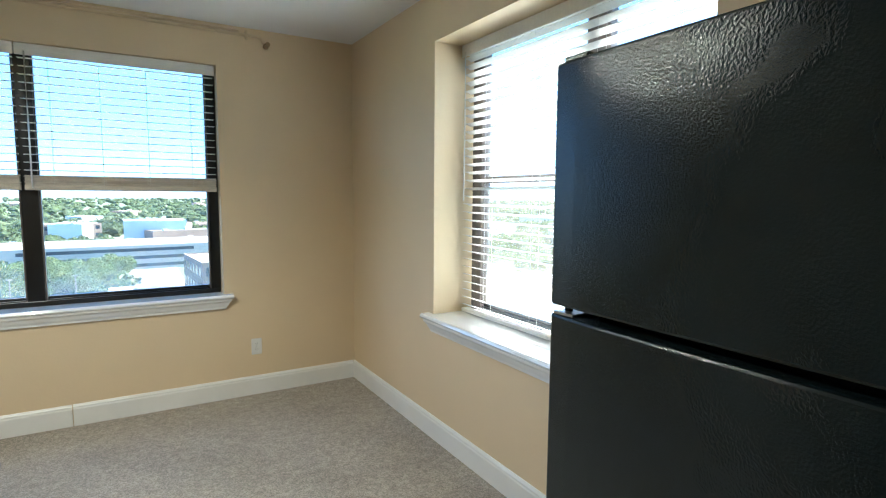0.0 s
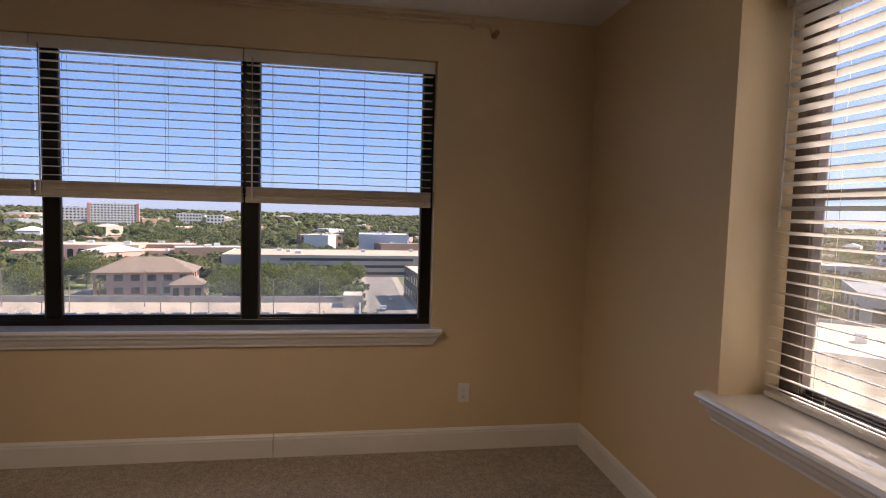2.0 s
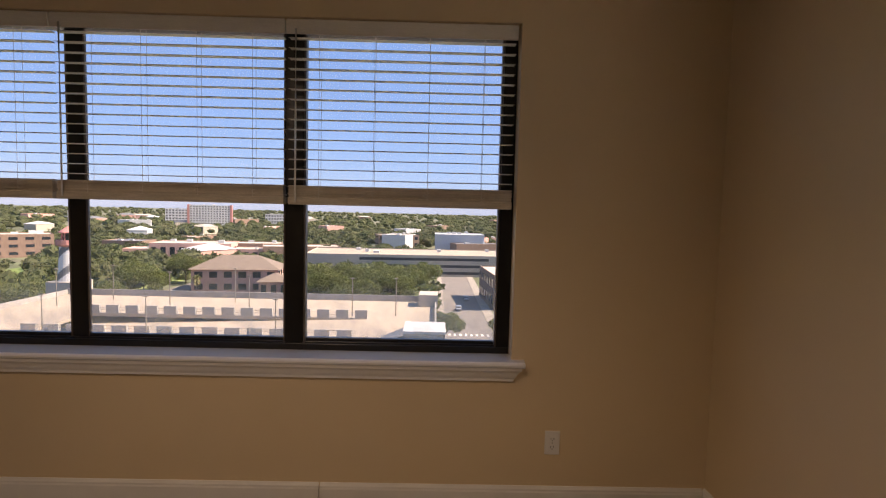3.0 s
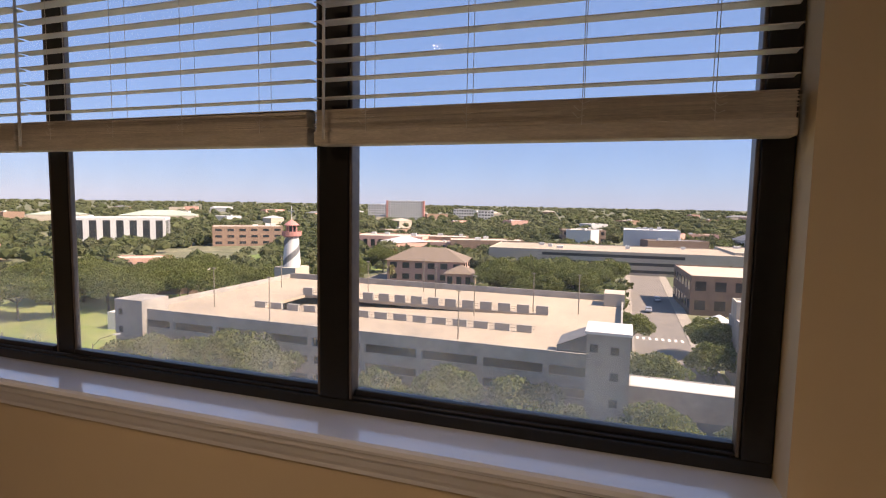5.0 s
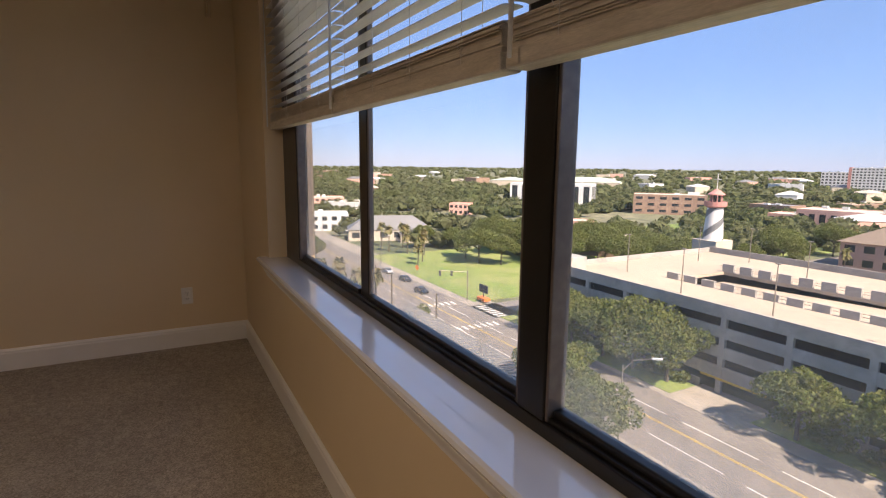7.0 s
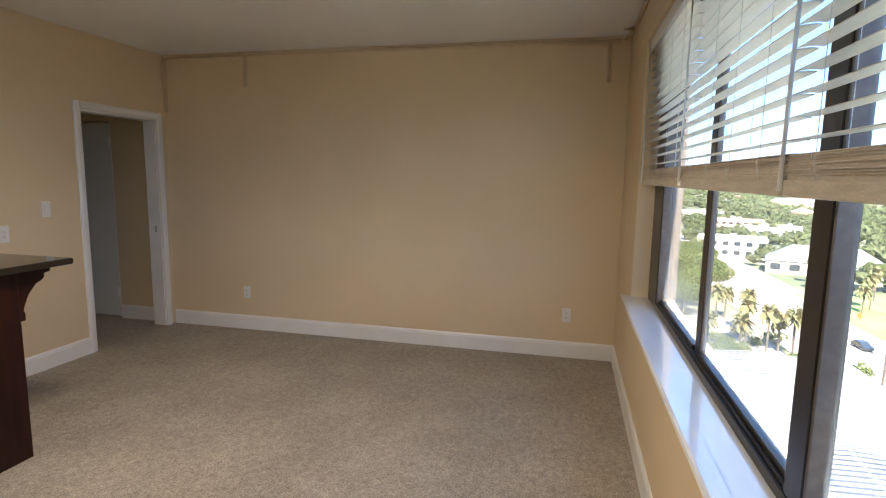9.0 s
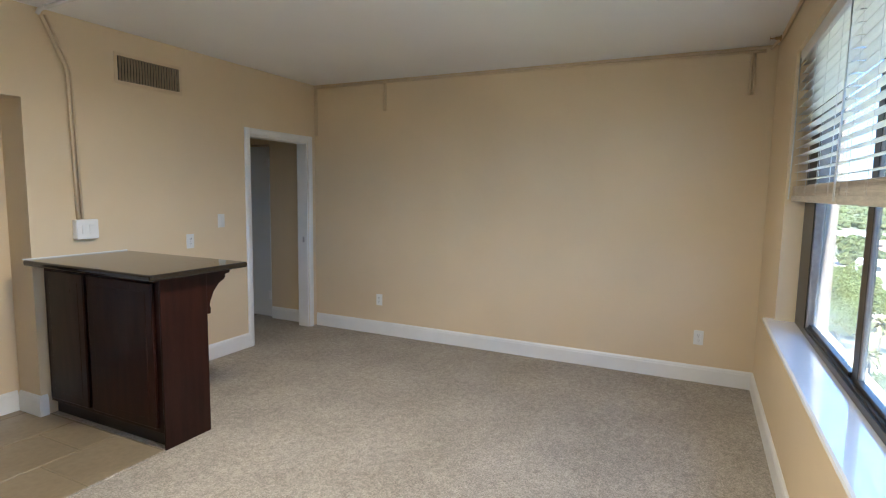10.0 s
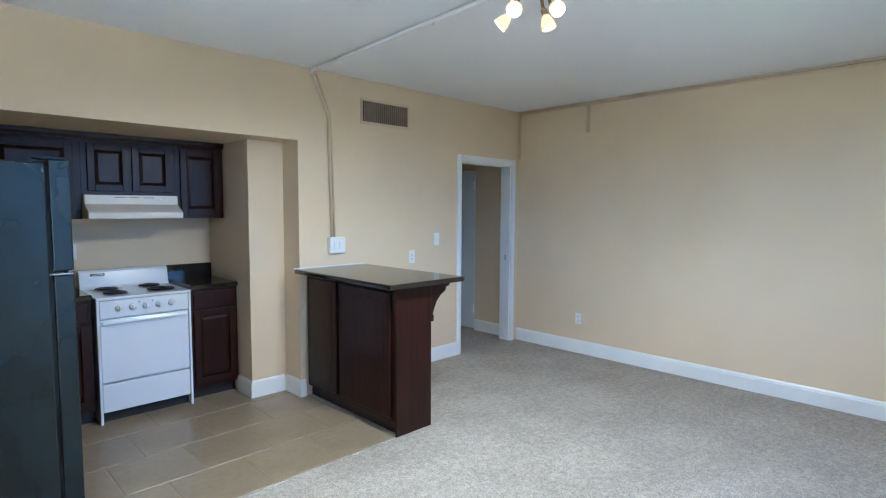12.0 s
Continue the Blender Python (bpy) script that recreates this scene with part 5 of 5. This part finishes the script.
def palm(seed, h):
    rg = random.Random(seed)
    t = thing("palm_tree", "cabbage palm with drooping green and tan fronds", "palm tree", (0, 0, 0), "palms")
    part("trunk", MB().tube([(0, 0, 0), (0.1, 0, h * 0.5), (0.05, 0.1, h)], [0.24, 0.2, 0.22], 7), M_BARK, t)
    mb = MB()
    for i in range(46):
        a, e = rg.uniform(0, 6.28), rg.uniform(-0.9, 1.2)
        L = rg.uniform(1.5, 2.3)
        d = Vector((math.cos(a) * math.cos(e), math.sin(a) * math.cos(e), math.sin(e)))
        s = Vector((-math.sin(a), math.cos(a), 0))
        o = Vector((0.05, 0.1, h))
        p1, p2 = o + d * L * 0.6, o + d * L + Vector((0, 0, -0.5 * L * math.cos(e)))
        mb.face([o, p1 - s * 0.45, p2 - s * 0.1, p1 + s * 0.45])
        mb.face([o + d * 0.3, p1 + Vector((0, 0, -0.3)), p2 + s * 0.5 - Vector((0, 0, 0.3)), p2])
    part("fronds", mb, M_PALM, t)
    return t


# three kinds of oak are grown once and copied
proto = [tree(1, 10.6, 5.4, 9000, 0.25), tree(2, 9.2, 4.7, 7500, 0.23), tree(3, 12.4, 7.4, 11000, 0.29)]
pp = [palm(1, 8.0), palm(2, 6.0)]
SPOTS = [(-70.5, 67, 1), (-64.5, 66.8, 0), (-57.5, 67.2, 0), (-51.5, 67.5, 2), (-45.5, 68, 0), (-27, 67.3, 1), (-17, 67.4, 0), (-7.2, 67.2, 0), (-1.5, 64.0, 1), (9.0, 86, 0), (19.5, 101, 1), (8.5, 63, 0),
         (6.6, 122, 1), (21.5, 112, 0), (21.5, 124, 1), (17, 63, 1), (24, 62, 0), (33, 66, 2),
         (-41, 45.3, 1), (-46.5, 47.3, 0), (-35.5, 43.6, 1),
         (-150, 40, 2), (-165, 42, 0), (-128, 31, 1), (-137, 33, 0), (-175, 38, 2), (-190, 46, 2), (-182, 40, 0), (-160, 36, 2),
         (-118, 128, 2), (-128, 135, 2), (-108, 130, 0), (-138, 118, 2), (-147, 125, 0), (-150, 110, 2), (-158, 116, 0), (-100, 120, 2), (-92, 132, 2), (-165, 100, 1), (-170, 120, 2), (-124, 118, 0), (-112, 140, 2), (-175, 92, 1), (-160, 130, 2), (-140, 140, 2), (-96, 145, 2), (-132, 150, 2), (-137, 93, 2), (-147, 94, 0), (-132, 98, 0), (-129, 111, 2), (-126, 121, 2), (-145, 116, 2), (-118, 112, 0),
         (-30, 175, 2), (-20, 182, 2), (-10, 176, 2), (-38, 188, 2), (-5, 190, 2), (-28, 196, 2), (-14, 200, 2), (0, 205, 2), (-36, 172, 0), (-18, 168, 0), (-90, 175, 2), (-100, 190, 2), (-95, 215, 2), (-110, 170, 0), (-24, 165, 1), (-92, 160, 1)]
rg = random.Random(11)
for i, (x, y, k) in enumerate(SPOTS):
    m = pose(x, y, G + 0.1, 0, 0, rg.uniform(0, 360))
    if i < 3 and k == i:
        proto[k].matrix_basis = m
    else:
        copy_thing(proto[k], m)
for p, (x, y) in zip(proto, ((40, 62), (50, 64), (62, 66))):
    p.matrix_basis = pose(x, y, G + 0.1, 0, 0, 30)
PALMS = [(-100, 44, 0), (-104, 43, 1), (-106, 38, 0), (-102, 36, 1), (-101, 40, 0), (-116, 41, 0), (-142, 74, 1), (-147, 78, 0), (-158, 84, 0), (-163, 80, 1), (-120, 36, 0), (-84, 205, 0), (-96, 230, 0), (-128, 40, 1), (-170, 76, 0), (-176, 84, 0), (-78, 186, 1), (30, 135, 1), (-101, 30, 1)]
for x, y, k in PALMS:
    copy_thing(pp[k], pose(x, y, G + 0.1, 0, 0, rg.uniform(0, 360)))
pp[0].matrix_basis, pp[1].matrix_basis = pose(-182, 78, G + 0.1), pose(-186, 90, G + 0.1)


def forest(name, n, dmin, dmax, amin, amax, rmin, rmax, seed, keep, sub, leaves):
    """Far woodland: many uneven crowns in one mesh."""
    rng = np.random.default_rng(seed)
    bm = bmesh.new()
    bmesh.ops.create_icosphere(bm, subdivisions=sub, radius=1)
    bv = np.array([v.co[:] for v in bm.verts])
    bf = np.array([[v.index for v in f.verts] for f in bm.faces])
    bm.free()
    V, F, off, made = [], [], 0, 0
    while made < n:
        d = math.sqrt(rng.uniform(dmin ** 2, dmax ** 2)) if dmax < 800 else dmin * (dmax / dmin) ** rng.uniform(0, 1)
        a = math.radians(rng.uniform(amin, amax))
        x, y = 4 + d * math.sin(a), 4 + d * math.cos(a)
        if any(x0 < x < x1 and y0 < y < y1 for x0, y0, x1, y1 in keep) or (noise.noise((x / 90, y / 90, 0)) < -0.22):
            made += 0.2
            continue
        r = rng.uniform(rmin, rmax) * (1 + d / 4500)
        j = 1 + rng.normal(size=(len(bv), 1)) * 0.16
        p = bv * j * np.array([r, r, r * rng.uniform(0.55, 0.85)])
        p = p + np.array([x, y, G - d * d / 1.27e7 + r * 0.55 + rng.uniform(-0.5, 2.2)])
        V.append(p)
        F += (bf + off).tolist()
        off += len(bv)
        k = leaves
        dd = rng.normal(size=(k, 3))
        dd[:, 2] = np.abs(dd[:, 2])
        dd /= np.linalg.norm(dd, axis=1)[:, None]
        q = dd * np.array([r, r, r * 0.75]) * rng.uniform(0.88, 1.06, size=(k, 1)) + np.array([x, y, p[:, 2].mean()])
        u = rng.normal(size=(k, 3)) * r * 0.13
        w = rng.normal(size=(k, 3)) * r * 0.13
        V.append(np.stack([q - u, q + w, q + u, q - w], 1).reshape(-1, 3))
        F += (np.arange(4 * k).reshape(-1, 4) + off).tolist()
        off += 4 * k
        made += 1
    me = bpy.data.meshes.new(name)
    me.from_pydata(np.concatenate(V).tolist(), [], F)
    ob = part(name, me, M_FOREST)
    return tagged(ob, "dense green woodland of the far suburbs", "woods", kind="stuff")


KEEP = [(-100, 40, 30, 150), (-180, 305, -150, 332), (-170, 40, -98, 112), (5, 60, 30, 330), (-94, 138, -42, 216), (25, 70, 75, 205), (-40, 245, 115, 315), (-170, 302, -92, 362), (-5, 240, 55, 425), (-215, 60, -180, 125), (-262, 55, -230, 90),
        (-355, 245, -290, 312), (-265, 290, -212, 325), (-50, 440, -8, 465), (-365, 700, -280, 815), (-640, 400, -470, 545), (-330, 40, 60, 66), (-142, -60, -100, 44), (-300, 160, -270, 182), (-205, 165, -175, 190), (-145, 132, -115, 155), (-360, 85, -330, 115), (-255, 130, -232, 160)]
forest("woodland", 4600, 150, 620, -88, 62, 2.3, 4.8, 3, KEEP, 1, 55)
forest("far_woodland", 9000, 560, 3600, -88, 90, 3.2, 6.0, 4, KEEP, 1, 14)
forest("east_woodland", 1100, 120, 800, 36, 112, 3.0, 5.6, 6, [(20, -60, 145, 130), (130, 80, 215, 155), (145, -5, 215, 45), (230, 215, 300, 265), (5, 60, 115, 315)], 1, 34)
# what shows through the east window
# the deck's open levels are dark boxes with shade as colour
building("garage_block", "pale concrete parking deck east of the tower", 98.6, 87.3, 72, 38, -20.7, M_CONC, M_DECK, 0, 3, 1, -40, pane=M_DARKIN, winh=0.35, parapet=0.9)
building("stair_head", "small concrete stair head on the parking deck", 92, 100, 9, 4, -18.6, M_CONC, M_DECK, 0, z0=-20.6, rot=-40)
building("office_block", "large grey flat-roofed store", 170, 116, 62, 44, -17.2, M_CONC, M_GREYROOF, 0, 1, 6, -40)
building("far_block", "grey slab block on the skyline", 345, 280, 40, 18, -4, M_WHT, None, 0, 7, 8, -40)
building("low_building", "low pale flat-roofed warehouse", 262, 240, 60, 22, -20.5, M_CONC, M_WHT, 0, 1, 6, -35)
building("low_building", "low pale flat-roofed warehouse", 180, 20, 60, 40, -21.5, M_CONC, M_GREYROOF, 0, 1, 6, 5)
sheet("road", 52, -60, 64, 70, 0.06, M_ASPHALT, "grey asphalt street east of the tower", "road")
sheet("car_park", 66, -40, 140, 52, 0.05, M_ASPHALT, "dark asphalt car park", "car park")


def car(x, y, yaw, color, label):
    m = mat("car_paint", color, 0.25, var=0.1, coat=0.6)
    t = thing("car", label, "car", (x, y, G + 0.168), "cars on the avenue")
    t.rotation_euler = (0, 0, radians(yaw))
    prof = [(-2.2, 0.28), (-2.25, 0.75), (-2.1, 0.92), (-1.7, 0.97), (-1.15, 1.42), (0.35, 1.45), (1.1, 0.98), (1.95, 0.86), (2.2, 0.65), (2.2, 0.28)]
    part("body", bevelled(MB().extrude(prof, (0, 0.86, 0), (1, 0, 0), (0, 0, 1), (0, -1.72, 0)), 0.06), m, t)
    for s in (-1, 1):
        part("side_window", MB().extrude([(-1.5, 0.99), (-1.08, 1.36), (0.30, 1.38), (0.85, 0.99)], (0, s * 0.865 + (0.01 if s < 0 else 0), 0), (1, 0, 0), (0, 0, 1), (0, -0.01, 0)), M_PANE, t)
        for wx in (-1.35, 1.4):
            wl = part("wheel", MB().lathe(pose(wx, s * 0.80, 0.32, 90), [(0.32, -0.11), (0.32, 0.11)], 14), M_RUBBER, t)
            part("rim", MB().lathe(pose(wx, s * 0.80, 0.32, 90), [(0.19, -0.115), (0.19, 0.115)], 10), M_STEEL, wl)
    part("windscreen", MB().face([(0.42, -0.74, 1.41), (1.06, -0.78, 1.02), (1.06, 0.78, 1.02), (0.42, 0.74, 1.41)]), M_PANE, t)
    part("rear_window", MB().face([(-1.24, -0.74, 1.38), (-1.24, 0.74, 1.38), (-1.66, 0.78, 1.02), (-1.66, -0.78, 1.02)]), M_PANE, t)


car(-110, 59.5, 4, (0.02, 0.022, 0.026), "black car on the avenue")
car(-124, 61.5, 4, (0.03, 0.03, 0.035), "dark grey car on the avenue")
car(-136, 61.4, 3, (0.35, 0.36, 0.37), "silver car on the avenue")
car(12, 170, 90, (0.3, 0.32, 0.35), "silver car on the side street")
car(15.5, 190, 90, (0.5, 0.5, 0.5), "white car on the side street")

# traffic sign trailer and signal at the crossing
t = thing("message_trailer", "orange trailer with dark message board", "road sign", (-95.8, 68.4, G + 0.2))
part("trailer", MB().box(-1.6, -0.8, 0.4, 1.6, 0.8, 1.1), mat("safety_orange", (0.7, 0.17, 0.03), 0.6, var=0.1), t)
part("mast", MB().box(-0.1, -0.1, 1.1, 0.1, 0.1, 2.2), M_POLE, t)
part("board", MB().box(-1.7, -0.12, 2.2, 1.7, 0.12, 4.0), M_DARKIN, t)
part("wheel", MB().lathe(pose(0, -0.85, 0.35, 90), [(0.35, -0.1), (0.35, 0.1)], 12), M_RUBBER, t)
part("wheel", MB().lathe(pose(0, 0.85, 0.35, 90), [(0.35, -0.1), (0.35, 0.1)], 12), M_RUBBER, t)
t = thing("traffic_signal", "dark traffic signal on a mast arm", "traffic signal", (-99, 66.0, G + 0.16))
part("mast", MB().tube([(0, 0, 0), (0, 0, 7)], 0.13, 6), M_POLE, t)
part("arm", MB().tube([(0, 0, 6.6), (-3, -6, 7.0)], 0.08, 6), M_POLE, t)
for f in (0.55, 0.95):
    part("signal_head", MB().box(-3 * f - 0.2, -6 * f - 0.2, 5.7, -3 * f + 0.2, -6 * f + 0.2, 6.9), M_DARKIN, t)
for x, y in ((-81.5, 48.8), (-101, 48), (-112, 48.6)):
    t = thing("utility_pole", "brown wooden utility pole", "pole", (x, y, G))
    part("pole", MB().tube([(0, 0, 0), (0, 0, 7.5)], [0.2, 0.15], 7), M_BARK, t)

t = thing("roadwork_sign", "orange diamond roadwork sign on a stand", "road sign", (-129, 67.5, G + 0.2))
part("panel", MB().obox(pose(0, 0, 2.2, 0, 45, 20), 1.2, 0.05, 1.2), mat("sign_orange", (0.75, 0.2, 0.03), 0.6, var=0.1), t)
part("stand", MB().tube([(0, 0, 0), (0, 0, 1.6)], 0.06, 5), M_POLE, t)

# low bushes along the verge and the palm bed
def bush(seed, r):
    rng = np.random.default_rng(seed)
    t = thing("bush", "low rounded green shrub", "shrub", (0, 0, 0), "shrubs")
    C = [np.array([rng.uniform(-r, r) * 0.6, rng.uniform(-r, r) * 0.6, r * rng.uniform(0.35, 0.7)]) for i in range(6)]
    V, F = leaf_quads(C, [r * rng.uniform(0.4, 0.6) for c in C], 900, 0.2, rng)
    me = bpy.data.meshes.new("leaves")
    me.from_pydata(V.tolist(), [], F.tolist())
    part("leaves", me, M_LEAF, t)
    return t


bp = [bush(1, 1.6), bush(2, 2.2)]
for i in range(26):
    x = -82 + i * 3.1
    if not -44 < x < -31:
        copy_thing(bp[i % 2], pose(x, 69.4 + rg.uniform(-0.4, 0.4), G + 0.2, 0, 0, rg.uniform(0, 360)))
for x, y in ((-98, 30), (-100, 33), (-99, 36), (-103, 34), (-101, 27), (-106, 33), (-92, 51.5), (-101, 26), (-109, 44), (-96, 44)):
    copy_thing(bp[1], pose(x, y, G + 0.15, 0, 0, rg.uniform(0, 360)))
bp[0].matrix_basis, bp[1].matrix_basis = pose(-107, 40, G + 0.1), pose(-112, 39, G + 0.1)

# ---- kitchen tiles, last ----
TS = 0.43
tile_me = {}
yi, row = TY - 0.016, 0
while yi > -0.62:
    y0 = max(yi - TS, -0.62)
    x = 2.79 - (0.0 if row % 2 == 0 else TS / 2)
    while x < W:
        a, b = max(x, 2.79), min(x + TS, W - 0.002)
        if b - a > 0.03:
            key = (round(b - a, 3), round(yi - y0, 3))
            if key not in tile_me:
                bm = bbox(0.003, 0.003, -0.008, key[0] - 0.003, key[1] - 0.003, 0.0, 0.0025, 1)
                me = bpy.data.meshes.new("tile")
                bm.to_mesh(me)
                bm.free()
                tile_me[key] = me
            o = part("tile", tile_me[key], M_TILE, gf)
            o.location = (a, y0, rg.uniform(-0.0005, 0.0005))
        x += TS
    yi -= TS
    row += 1

# empties of things built in place move to their base
bpy.context.view_layer.update()
for ob in list(scene.objects):
    if ob.type == "EMPTY" and ob.parent is None and ob.location.length < 1e-6 and ob.children:
        pts = [ch.matrix_world @ Vector(c) for ch in ob.children_recursive if ch.type == "MESH" for c in ch.bound_box]
        lo = Vector([min(p[i] for p in pts) for i in range(3)])
        hi = Vector([max(p[i] for p in pts) for i in range(3)])
        ob.location = ((lo.x + hi.x) / 2, (lo.y + hi.y) / 2, lo.z)
        for ch in ob.children:
            ch.matrix_parent_inverse = Matrix.Translation(-ob.location)
